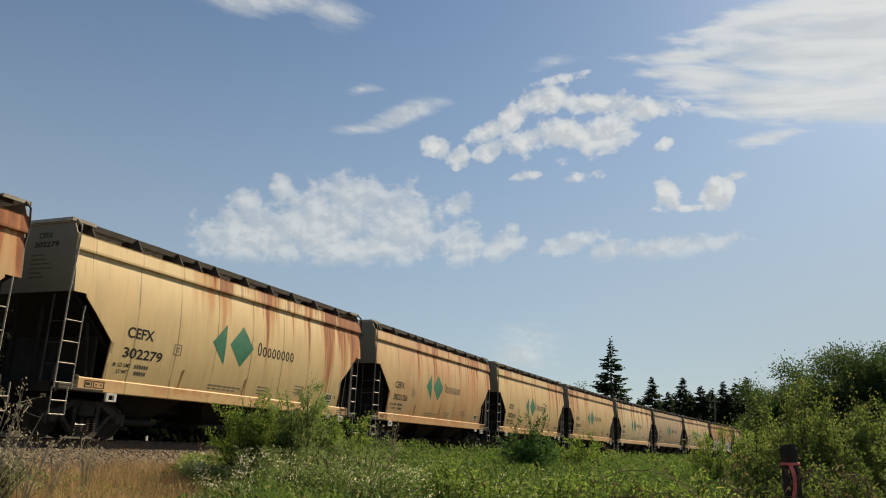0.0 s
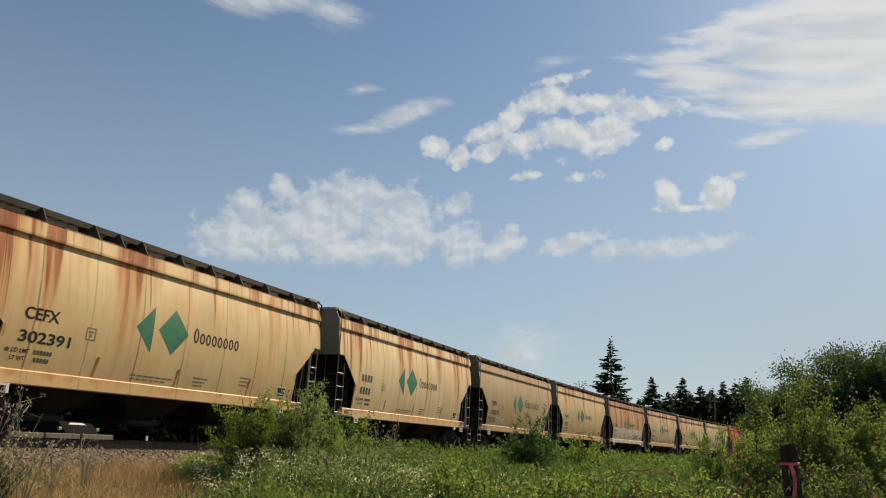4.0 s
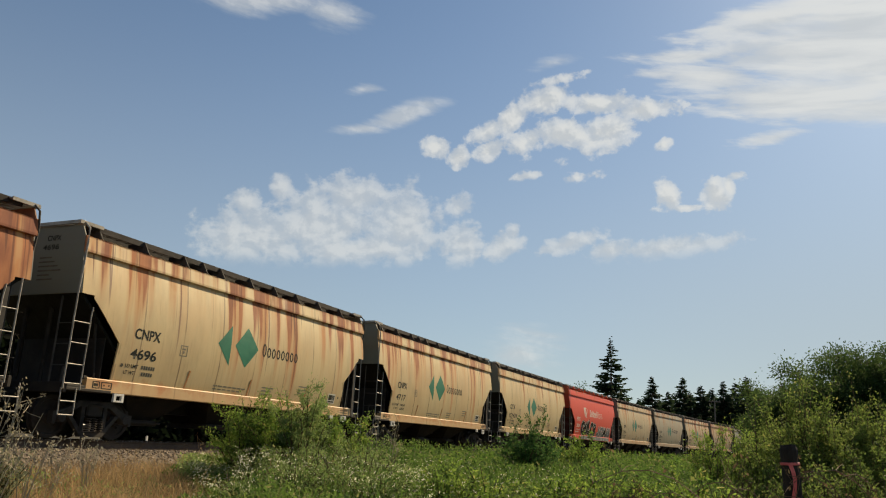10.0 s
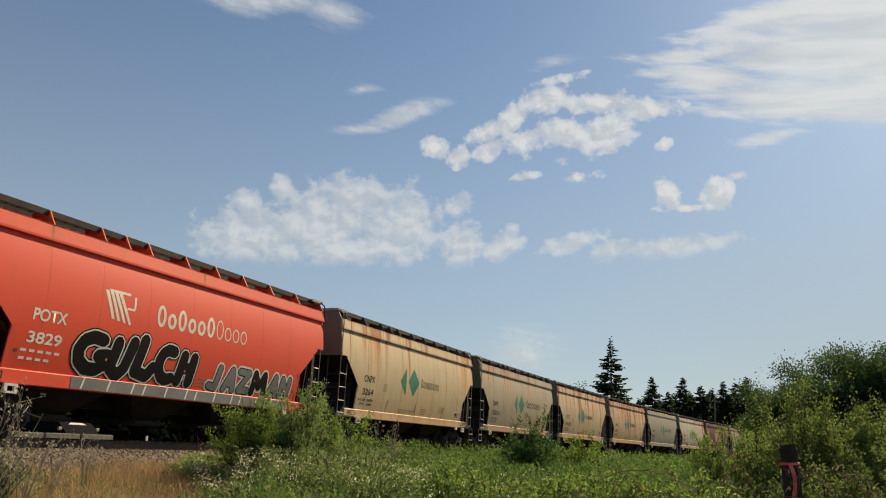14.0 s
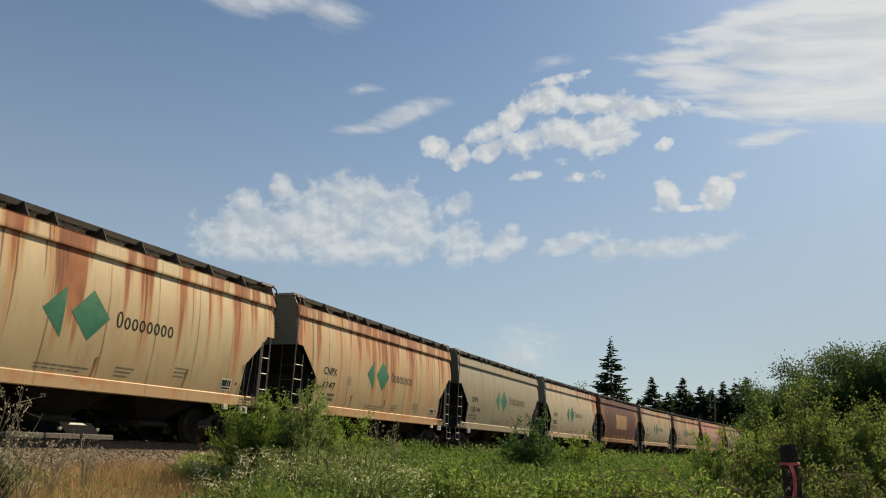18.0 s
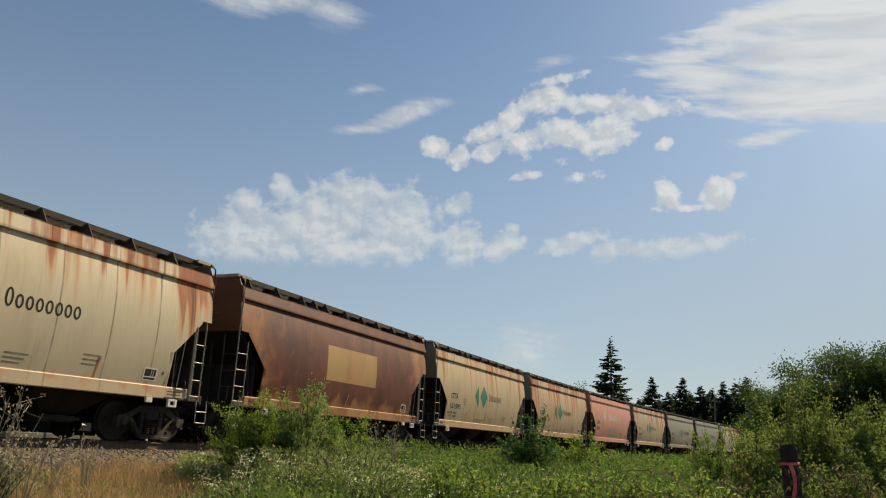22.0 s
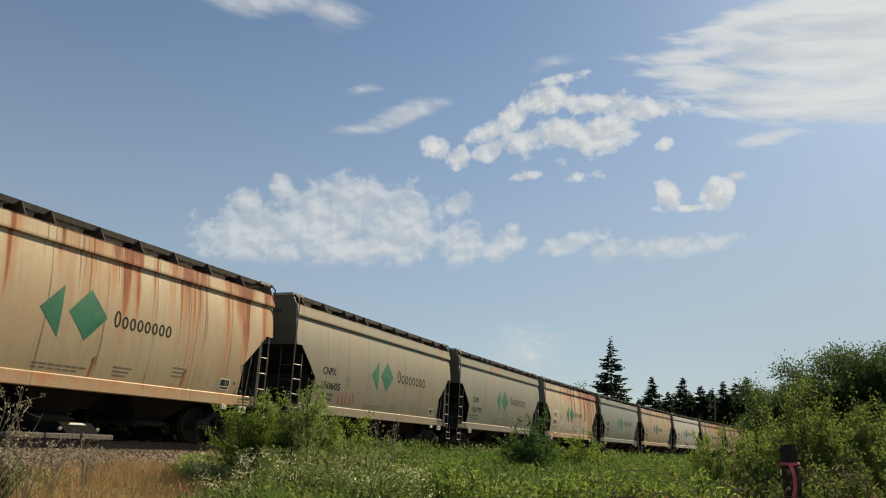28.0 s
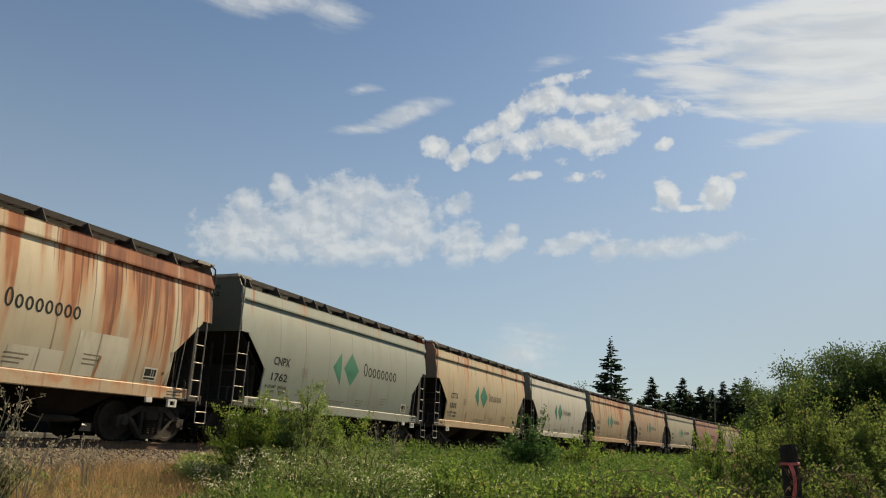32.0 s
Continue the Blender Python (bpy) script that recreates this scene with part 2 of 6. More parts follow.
    c = T.mix(T.math("MULTIPLY", patch, 0.80 * min(1.0, 1.6 * rust)), c, T.mix(T.span(cloud, 0.4, 0.6), (0.34, 0.130, 0.065), (0.20, 0.064, 0.036)))
    c = T.mix(T.span(spots, 0.72, 0.77, 0.0, 0.45 * joints), c, brown)
    finish(T, c, T.math("MULTIPLY_ADD", runs, 0.25, rough), 0.0, T.noise(T.scaled(p, (1, 1, 0.5)), 2.6, 4.0, 0.5), 0.06, 0.02, gloss=gloss)
    return m


def maroon_paint():
    """Brown-red paint, bleached to ochre towards the ends and the sill."""
    m, T = material("maroon_paint")
    p = T.n("ShaderNodeTexCoord").outputs["Object"]
    x, y, z = T.xyz(p)
    soft = T.noise(T.combine(x, y, T.math("MULTIPLY", z, 0.45)), 0.9, 5.0, 0.6)
    blotch = T.noise(T.combine(x, 5.0, T.math("MULTIPLY", z, 0.7)), 1.7, 5.0, 0.62)
    streak = T.noise(T.combine(x, 0.0, T.math("MULTIPLY", z, 0.04)), 5.0, 3.0, 0.55)
    c = T.mix(T.span(soft, 0.34, 0.66), (0.070, 0.020, 0.018), (0.140, 0.038, 0.022))
    c = T.mix(T.span(blotch, 0.52, 0.70, 0.0, 0.55), c, (0.20, 0.062, 0.028))
    c = T.mix(T.span(streak, 0.55, 0.75, 0.0, 0.40), c, (0.060, 0.018, 0.015))
    ends = T.span(T.math("MULTIPLY_ADD", blotch, 3.4, T.math("ABSOLUTE", x)), 6.0, 7.6, 0.0, 0.80)
    foot = T.span(T.math("MULTIPLY_ADD", blotch, -1.5, z), 0.98, 0.55, 0.0, 0.85)
    c = T.mix(T.math("MULTIPLY", T.math("MAXIMUM", ends, foot), T.span(z, 4.03, 3.90, 0.35, 1.0)), c, T.mix(T.span(soft, 0.4, 0.6), (0.24, 0.090, 0.034), (0.38, 0.185, 0.070)))
    finish(T, c, 0.62, 0.0, soft, 0.06, 0.02, gloss=0.25)
    return m


M = {
    # these two steels are darkened to stand in for shade under the cars
    "shaded_steel": plain("shaded_steel", (0.006, 0.0055, 0.005), (0.016, 0.013, 0.011), 6, 0.75),
    "shaded_dusty_steel": plain("shaded_dusty_steel", (0.014, 0.012, 0.010), (0.045, 0.037, 0.030), 5, 0.8),
    "cast_steel": plain("cast_steel", (0.014, 0.012, 0.011), (0.060, 0.052, 0.044), 5, 0.85),
    "grating": plain("grating", (0.015, 0.013, 0.012), (0.040, 0.034, 0.030), 12, 0.8),
    "galvanised": plain("galvanised", (0.24, 0.22, 0.19), (0.36, 0.33, 0.29), 14, 0.55, 0.2),
    "flange_steel": plain("flange_steel", (0.018, 0.016, 0.014), (0.042, 0.037, 0.032), 9, 0.8),
    "rusty_steel": plain("rusty_steel", (0.060, 0.014, 0.011), (0.110, 0.026, 0.020), 5, 0.85),
    "rust_bar": plain("rust_bar", (0.30, 0.115, 0.035), (0.46, 0.21, 0.075), 7, 0.8),
    "teal_spray": plain("teal_spray", (0.26, 0.33, 0.31), (0.36, 0.42, 0.40), 7, 0.6),
    "red_spray": plain("red_spray", (0.40, 0.13, 0.09), (0.50, 0.20, 0.14), 9, 0.6),
    "grey_concrete": plain("grey_concrete", (0.11, 0.108, 0.10), (0.22, 0.215, 0.20), 6, 0.9),
    "wheel_steel": plain("wheel_steel", (0.022, 0.018, 0.015), (0.055, 0.043, 0.034), 9, 0.7, 0.3),
    "rail_steel": plain("rail_steel", (0.09, 0.060, 0.045), (0.17, 0.115, 0.080), 10, 0.7, 0.3),
    "rail_head": plain("rail_head", (0.40, 0.39, 0.38), (0.55, 0.54, 0.52), 20, 0.25, 0.9),
    "tie_wood": plain("tie_wood", (0.040, 0.031, 0.024), (0.10, 0.080, 0.062), 14, 0.9, stretch=(6, 1, 1)),
    "ballast": plain("ballast", (0.075, 0.060, 0.045), (0.20, 0.160, 0.118), 26, 0.95, bump=1.0, dist=0.03),
    "asphalt": plain("asphalt", (0.06, 0.058, 0.055), (0.10, 0.097, 0.092), 30, 0.9),
    "black_spray": plain("black_spray", (0.005, 0.005, 0.005), (0.012, 0.012, 0.012), 7, 0.85, gloss=0.08),
    "grey_spray": plain("grey_spray", (0.13, 0.13, 0.13), (0.19, 0.19, 0.185), 5, 0.7, gloss=0.15),
    "white_spray": plain("white_spray", (0.52, 0.52, 0.47), (0.66, 0.65, 0.60), 7, 0.6, gloss=0.2),
    # hopper colour lowered to near black: undercar shade put into it
    "shaded_hopper_steel": plain("shaded_hopper_steel", (0.009, 0.008, 0.007), (0.026, 0.021, 0.017), 5, 0.85, gloss=0.15),
    "bracket_steel": plain("bracket_steel", (0.040, 0.036, 0.033), (0.085, 0.078, 0.070), 6, 0.85),
    "green_mark": plain("green_mark", (0.018, 0.13, 0.075), (0.030, 0.19, 0.11), 5, 0.5),
    "ink": plain("ink", (0.018, 0.022, 0.020), (0.040, 0.038, 0.030), 9, 0.75, gloss=0.12),
    "worn_ink": plain("worn_ink", (0.06, 0.055, 0.04), (0.14, 0.12, 0.085), 12, 0.6),
    "faded_ink": plain("faded_ink", (0.14, 0.125, 0.085), (0.24, 0.21, 0.14), 12, 0.6),
    "white_ink": plain("white_ink", (0.58, 0.54, 0.46), (0.75, 0.70, 0.60), 7, 0.55),
    "concrete": plain("concrete", (0.50, 0.49, 0.46), (0.68, 0.66, 0.62), 10, 0.85),
    "white_enamel": plain("white_enamel", (0.70, 0.70, 0.69), (0.80, 0.80, 0.79), 3, 0.25, bump=0.02),
    "dark_glass": plain("dark_glass", (0.012, 0.014, 0.016), (0.02, 0.022, 0.025), 3, 0.08, bump=0.01),
    "rubber": plain("rubber", (0.012, 0.012, 0.012), (0.025, 0.024, 0.023), 15, 0.9),
    "bark": plain("bark", (0.05, 0.038, 0.028), (0.13, 0.10, 0.075), 9, 0.95, bump=0.8, stretch=(1, 1, 0.25), dist=0.02),
    "stem": plain("stem", (0.055, 0.045, 0.020), (0.12, 0.10, 0.045), 9, 0.85),
    "cane": plain("cane", (0.10, 0.060, 0.036), (0.20, 0.125, 0.075), 9, 0.85),
    "pole_wood": plain("pole_wood", (0.10, 0.088, 0.072), (0.18, 0.16, 0.135), 5, 0.9),
    "dark_enamel": plain("dark_enamel", (0.012, 0.012, 0.013), (0.018, 0.018, 0.020), 3, 0.9, bump=0.02, gloss=0.02),
    "dry_stem": plain("dry_stem", (0.26, 0.22, 0.15), (0.44, 0.38, 0.28), 9, 0.9),
    "charred_post": plain("charred_post", (0.010, 0.009, 0.008), (0.045, 0.036, 0.028), 12, 0.95, bump=0.8, stretch=(1, 1, 0.2), dist=0.01),
    "pink_ribbon": plain("pink_ribbon", (0.60, 0.10, 0.10), (0.75, 0.20, 0.18), 8, 0.5),
    # needle tones lightened to carry the haze over the distant firs
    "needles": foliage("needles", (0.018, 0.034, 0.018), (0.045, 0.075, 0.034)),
    "crown_leaves": foliage("crown_leaves", (0.030, 0.058, 0.019), (0.092, 0.145, 0.043), (0.085, 0.11, 0.04)),
    "bush_leaves": foliage("bush_leaves", (0.092, 0.168, 0.030), (0.290, 0.390, 0.072), (0.30, 0.30, 0.09)),
    "bramble_leaves": foliage("bramble_leaves", (0.095, 0.150, 0.034), (0.215, 0.275, 0.066), (0.24, 0.24, 0.08)),
    "dark_leaves": foliage("dark_leaves", (0.036, 0.088, 0.024), (0.105, 0.195, 0.052)),
    "willow_leaves": foliage("willow_leaves", (0.125, 0.190, 0.058), (0.32, 0.41, 0.135), (0.34, 0.32, 0.14)),
    "grass_green": foliage("grass_green", (0.036, 0.084, 0.016), (0.155, 0.240, 0.050), (0.20, 0.205, 0.080), faded=0.22),
    "grass_dry": foliage("grass_dry", (0.19, 0.120, 0.060), (0.50, 0.35, 0.18), (0.19, 0.185, 0.080), faded=0.28),
    "sage_leaves": foliage("sage_leaves", (0.10, 0.115, 0.060), (0.26, 0.27, 0.16)),
    # near-black leaf tones: the deep shade beyond the train put into colour
    "shaded_thicket_leaves": foliage("shaded_thicket_leaves", (0.004, 0.007, 0.004), (0.010, 0.016, 0.008), rough=0.95),
    "blossom": foliage("blossom", (0.55, 0.55, 0.36), (0.80, 0.80, 0.62)),
    "withered": foliage("withered", (0.07, 0.050, 0.028), (0.16, 0.120, 0.065)),
    "seed_head": foliage("seed_head", (0.22, 0.20, 0.13), (0.45, 0.41, 0.31)),
    "stone": None,
}


def stone_material():
    m, T = material("stone")
    r = T.n("ShaderNodeNewGeometry").outputs["Random Per Island"]
    g = T.noise(T.n("ShaderNodeTexCoord").outputs["Object"], 30.0, 4.0)
    c = T.mix(r, (0.060, 0.046, 0.034), (0.29, 0.235, 0.175))
    finish(T, T.mix(T.span(g, 0.35, 0.7, 0.0, 0.5), c, (0.14, 0.095, 0.065)), 0.92, 0.0, g, 0.4, 0.01)
    return m


def soil_material():
    m, T = material("soil")
    p = T.n("ShaderNodeTexCoord").outputs["Object"]
    a, b = T.noise(p, 0.12, 5.0), T.noise(p, 3.0, 6.0, 0.7)
    c = T.mix(T.span(a, 0.4, 0.6), (0.085, 0.10, 0.035), (0.20, 0.155, 0.080))
    finish(T, T.mix(T.span(b, 0.35, 0.7, 0.0, 0.6), c, (0.07, 0.058, 0.035)), 0.95, 0.0, b, 0.8, 0.06)
    return m


M["stone"], M["soil"] = stone_material(), soil_material()


# ---- mesh tools ----
class Geo:
    """Collects vertices and faces of one mesh."""

    def __init__(self):
        self.v, self.f = [], []

    def add(self, v, f):
        k = len(self.v)
        self.v += [tuple(p) for p in v]
        self.f += [tuple(i + k for i in q) for q in f]
        return self

    def box(self, x0, x1, y0, y1, z0, z1, c=0.0):
        """A box; c cuts its upright edges and top rim."""
        if c <= 0:
            v = [(x, y, z) for z in (z0, z1) for x, y in ((x0, y0), (x1, y0), (x1, y1), (x0, y1))]
            return self.add(v, [(3, 2, 1, 0), (4, 5, 6, 7), (0, 1, 5, 4), (1, 2, 6, 5), (2, 3, 7, 6), (3, 0, 4, 7)])
        def ring(z, e):
            return [(x0 + e + c, y0 + e, z), (x1 - e - c, y0 + e, z), (x1 - e, y0 + e + c, z), (x1 - e, y1 - e - c, z),
                    (x1 - e - c, y1 - e, z), (x0 + e + c, y1 - e, z), (x0 + e, y1 - e - c, z), (x0 + e, y0 + e + c, z)]
        v = ring(z0, c * 0.6) + ring(z0 + c, 0) + ring(z1 - c, 0) + ring(z1, c * 0.6)
        f = [tuple(range(7, -1, -1)), tuple(range(24, 32))]
        for r in range(3):
            f += [(8 * r + i, 8 * r + (i + 1) % 8, 8 * r + 8 + (i + 1) % 8, 8 * r + 8 + i) for i in range(8)]
        return self.add(v, f)

    def tube(self, pts, r, n=6, r1=None):
        """A round bar through the points, tapering from r to r1."""
        pts = [Vector(p) for p in pts]
        r1 = r if r1 is None else r1
        v, f = [], []
        for i, p in enumerate(pts):
            d = (pts[min(i + 1, len(pts) - 1)] - pts[max(i - 1, 0)]).normalized()
            a = d.cross(Vector((0, 0, 1)) if abs(d.z) < 0.9 else Vector((1, 0, 0))).normalized()
            b = d.cross(a)
            q = r + (r1 - r) * i / max(1, len(pts) - 1)
            v += [p + (a * math.cos(t) + b * math.sin(t)) * q for t in (2 * math.pi * k / n for k in range(n))]
        for i in range(len(pts) - 1):
            f += [(i * n + k, i * n + (k + 1) % n, (i + 1) * n + (k + 1) % n, (i + 1) * n + k) for k in range(n)]
        f += [tuple(range(n - 1, -1, -1)), tuple((len(pts) - 1) * n + k for k in range(n))]
        return self.add(v, f)

    def prism(self, poly, y0, y1):
        """A plate: the outline in x and z, from y0 to y1."""
        n = len(poly)
        v = [(x, y0, z) for x, z in poly] + [(x, y1, z) for x, z in poly]
        return self.add(v, [tuple(range(n)), tuple(range(2 * n - 1, n - 1, -1))] + [(i + n, (i + 1) % n + n, (i + 1) % n, i) for i in range(n)])

    def spin(self, prof, n=20, axis="y"):
        """A turned body: profile of (radius, along the axis)."""
        v, f = [], []
        for r, h in prof:
            for k in range(n):
                a = 2 * math.pi * k / n
                v.append((r * math.cos(a), h, r * math.sin(a)) if axis == "y" else (r * math.cos(a), r * math.sin(a), h))
        for i in range(len(prof) - 1):
            f += [(i * n + k, i * n + (k + 1) % n, (i + 1) * n + (k + 1) % n, (i + 1) * n + k) for k in range(n)]
        f += [tuple(range(n - 1, -1, -1)), tuple((len(prof) - 1) * n + k for k in range(n))]
        return self.add(v, f)

    def moved(self, dx=0, dy=0, dz=0):
        self.v = [(x + dx, y + dy, z + dz) for x, y, z in self.v]
        return self

    def mesh(self, name, mat=None, smooth=False):
        me = bpy.data.meshes.new(name)
        me.from_pydata(self.v, [], self.f)
        bm = bmesh.new()
        bm.from_mesh(me)
        bmesh.ops.recalc_face_normals(bm, faces=bm.faces)
        bm.to_mesh(me)
        bm.free()
        me.materials.append(mat)
        if smooth:
            me.polygons.foreach_set("use_smooth", [True] * len(me.polygons))
        return me


def quick_mesh(name, verts, faces, mat, smooth=False):
    """A mesh of many like faces, from arrays."""
    me = bpy.data.meshes.new(name)
    verts, faces = np.asarray(verts, np.float32), np.asarray(faces, np.int32)
    me.vertices.add(len(verts))
    me.vertices.foreach_set("co", verts.ravel())
    me.loops.add(faces.size)
    me.loops.foreach_set("vertex_index", faces.ravel())
    me.polygons.add(len(faces))
    me.polygons.foreach_set("loop_start", np.arange(len(faces), dtype=np.int32) * faces.shape[1])
    if smooth:
        me.polygons.foreach_set("use_smooth", np.ones(len(faces), bool))
    me.materials.append(mat)
    me.update(calc_edges=True)
    me.validate()
    return me


def part(name, me, parent, label="", mat=None):
    """One mesh object under a thing or part; mat paints this object alone."""
    ob = new(name, me)
    ob.parent = parent
    if mat is not None:
        ob.material_slots[0].link = "OBJECT"
        ob.material_slots[0].material = mat
    return tagged(ob, label)


def thing(name, label, category, m=None, group="", kind=""):
    ob = new(name)
    ob.empty_display_size = 0.3
    if m is not None:
        ob.matrix_world = m
    return tagged(ob, label, category, group, kind)


# ---- the railway line ----
BEARING, NEAR, STRAIGHT, RADIUS = radians(23.705), 15.207, 29.47, 542.5
ALONG = Vector((math.sin(BEARING), math.cos(BEARING), 0))
ACROSS = Vector((-math.cos(BEARING), math.sin(BEARING), 0))
BEND = ACROSS * NEAR + ALONG * STRAIGHT          # where the bend begins
CENTRE = BEND - ACROSS * RADIUS


def track(s, w=0.0, z=0.0):
    """The place s metres along the line, w metres to its far side, and the heading from +y."""
    th = max(0.0, s - STRAIGHT) / RADIUS
    side = ACROSS * math.cos(th) + ALONG * math.sin(th)
    if s <= STRAIGHT:
        p = ACROSS * (NEAR + w) + ALONG * s
    else:
        p = CENTRE + side * (RADIUS + w)
    return Vector((p.x, p.y, z)), BEARING + th


def on_track(s, w=0.0, z=0.0):
    p, h = track(s, w, z)
    return Matrix.Translation(p) @ Matrix.Rotation(math.pi / 2 - h, 4, "Z")


def offset(x, y):
    """Metres from the line's middle, to the far side."""
    p = Vector((x, y, 0))
    if p.dot(ALONG) <= STRAIGHT:
        return p.dot(ACROSS) - NEAR
    return (p - CENTRE).length - RADIUS


def land(x, y):
    """Height of the ground."""
    w = offset(x, y)
    if w < 0:
        t = min(1.0, max(0.0, (-w - 3.2) / 11.5))
        z = -0.58 - 0.58 * t
    else:
        z = -0.58 + 0.25 * min(1.0, max(0.0, (w - 3.2) / 3.0)) - 0.75 * min(1.0, max(0.0, (w - 8.8) / 1.8))
    fade = min(1.0, max(0.0, (abs(w) - 3.0) / 2.0))
    return z + fade * 0.10 * noise.noise(Vector((x * 0.35, y * 0.35, 0.3)))


def ground():
    rings = [0.0] + [0.6 * 1.075 ** i for i in range(119)]
    n = 144
    v, f = [(0, 0, land(0, 0))], []
    for r in rings[1:]:
        for k in range(n):
            a = 2 * math.pi * k / n
            x, y = r * math.sin(a), r * math.cos(a)
            v.append((x, y, land(x, y) if r < 400 else -0.6 - (r - 400) * 0.0004))
    f += [(0, 1 + (k + 1) % n, 1 + k) for k in range(n)]
    for i in range(len(rings) - 2):
        a, b = 1 + i * n, 1 + (i + 1) * n
        f += [(a + k, a + (k + 1) % n, b + (k + 1) % n, b + k) for k in range(n)]
    g = Geo().add(v, f)
    tagged(new("ground", g.mesh("ground", M["soil"], True)), "rough dry soil and turf beside the railway line", "ground", kind="structure")


def sweep(profile, s0, s1, step, closed=True):
    g = Geo()
    cuts = [s0 + (s1 - s0) * i / max(1, round((s1 - s0) / step)) for i in range(max(1, round((s1 - s0) / step)) + 1)]
    n = len(profile)
    v = [track(s, w, z)[0] for s in cuts for w, z in profile]
    m = n if closed else n - 1
    f = [(i * n + k, i * n + (k + 1) % n, (i + 1) * n + (k + 1) % n, (i + 1) * n + k) for i in range(len(cuts) - 1) for k in range(m)]
    if closed:
        f += [tuple(range(n)), tuple((len(cuts) - 1) * n + k for k in range(n))]
    return g.add(v, f)


def railway():
    bed = new("ballast_bed", sweep([(-3.5, -0.75), (-3.1, -0.56), (-1.85, -0.22), (-1.3, -0.20), (1.3, -0.20), (1.85, -0.22), (3.1, -0.56), (3.5, -0.75)], -60, 330, 2.0).mesh("ballast_bed", M["ballast"]))
    tagged(bed, "grey-brown crushed stone ballast under the rails", "ballast", kind="structure")
    w0 = [(-0.070, -0.185), (-0.070, -0.172), (-0.010, -0.155), (-0.009, -0.050), (-0.036, -0.034), (-0.036, -0.006), (-0.028, 0.0),
          (0.028, 0.0), (0.036, -0.006), (0.036, -0.034), (0.009, -0.050), (0.010, -0.155), (0.070, -0.172), (0.070, -0.185)]
    for side in (-0.755, 0.755):
        rail = new("rail", sweep([(side + a, b - 0.004) for a, b in w0], -60, 330, 1.5).mesh("rail", M["rail_steel"]))
        tagged(rail, "rusty steel rail with a polished head", "rail", "rails of the line", "structure")
        part("rail_head", sweep([(side + a, b) for a, b in ((-0.026, -0.003), (-0.022, 0.0), (0.022, 0.0), (0.026, -0.003))], -60, 330, 1.5, False).mesh("rail_head", M["rail_head"]), rail, "bright worn running surface")
    tie = Geo().box(-0.115, 0.115, -1.32, 1.32, -0.36, -0.187, 0.012).mesh("tie", M["tie_wood"])
    plate = Geo().box(-0.10, 0.10, -0.17, 0.17, -0.19, -0.178, 0.004).mesh("tie_plate", M["rail_steel"])
    for i in range(110):
        t = part("tie", tie, bed)
        t.matrix_world = on_track(-6 + i * 0.52)
        if i < 75:
            pl = part("tie_plate", plate, t)
            pl.matrix_basis = Matrix.Translation((0, -0.755, 0))
    # loose stones on the near shoulder and between the ties
    rng = np.random.default_rng(5)
    n = 15000
    s = rng.uniform(0, 46, n) ** 1.0
    w = rng.uniform(-3.35, -0.9, n)
    z = np.interp(w, [-3.5, -3.1, -1.85, -1.3, 0], [-0.60, -0.56, -0.22, -0.20, -0.20]) + 0.006
    size = rng.uniform(0.018, 0.042, n)
    base = np.array([(1, 0, 0), (0, 1, 0), (-1, 0, 0), (0, -1, 0), (0, 0, 1), (0, 0, -1)], float)
    tri = np.array([(0, 1, 4), (1, 2, 4), (2, 3, 4), (3, 0, 4), (1, 0, 5), (2, 1, 5), (3, 2, 5), (0, 3, 5)])
    mid = np.array([track(a, b, c)[0] for a, b, c in zip(s, w, z)])
    jit = base[None] * rng.uniform(0.6, 1.3, (n, 6, 1)) + rng.normal(0, 0.22, (n, 6, 3))
    turn = rng.uniform(0, 6.28, n)
    c, q = np.cos(turn), np.sin(turn)
    jx, jy = jit[..., 0] * c[:, None] - jit[..., 1] * q[:, None], jit[..., 0] * q[:, None] + jit[..., 1] * c[:, None]
    V = mid[:, None] + np.stack([jx, jy, jit[..., 2] * 0.75], -1) * size[:, None, None]
    F = (tri[None] + (np.arange(n) * 6)[:, None, None]).reshape(-1, 3)
    ob = new("loose_ballast", quick_mesh("loose_ballast", V.reshape(-1, 3), F, M["stone"]))
    tagged(ob, "loose grey and brown ballast stones on the shoulder", "stones", kind="stuff")


ground()
railway()


# ---- the train ----
PITCH, SPEED, START = 13.8335, 11.0668, 17.75
HALF, TOP, CHORD, SILL = 6.27, 4.40, 4.06, 1.31
BODY = 0.23                     # the body's middle lies this far behind the car's datum


def bulge(z):
    """Half width of the curved side at the height z."""
    return 1.435 + 0.15 * (1 - ((z - 2.68) / 1.40) ** 2)


def lower_edge(x):
    a = abs(x)
    if a <= 5.05:
        return SILL - 0.04
    if a <= 5.93:
        return 2.18 + (a - 5.05) * 0.98
    return 3.10


SEAMS = [-HALF, *JOINTS, HALF]


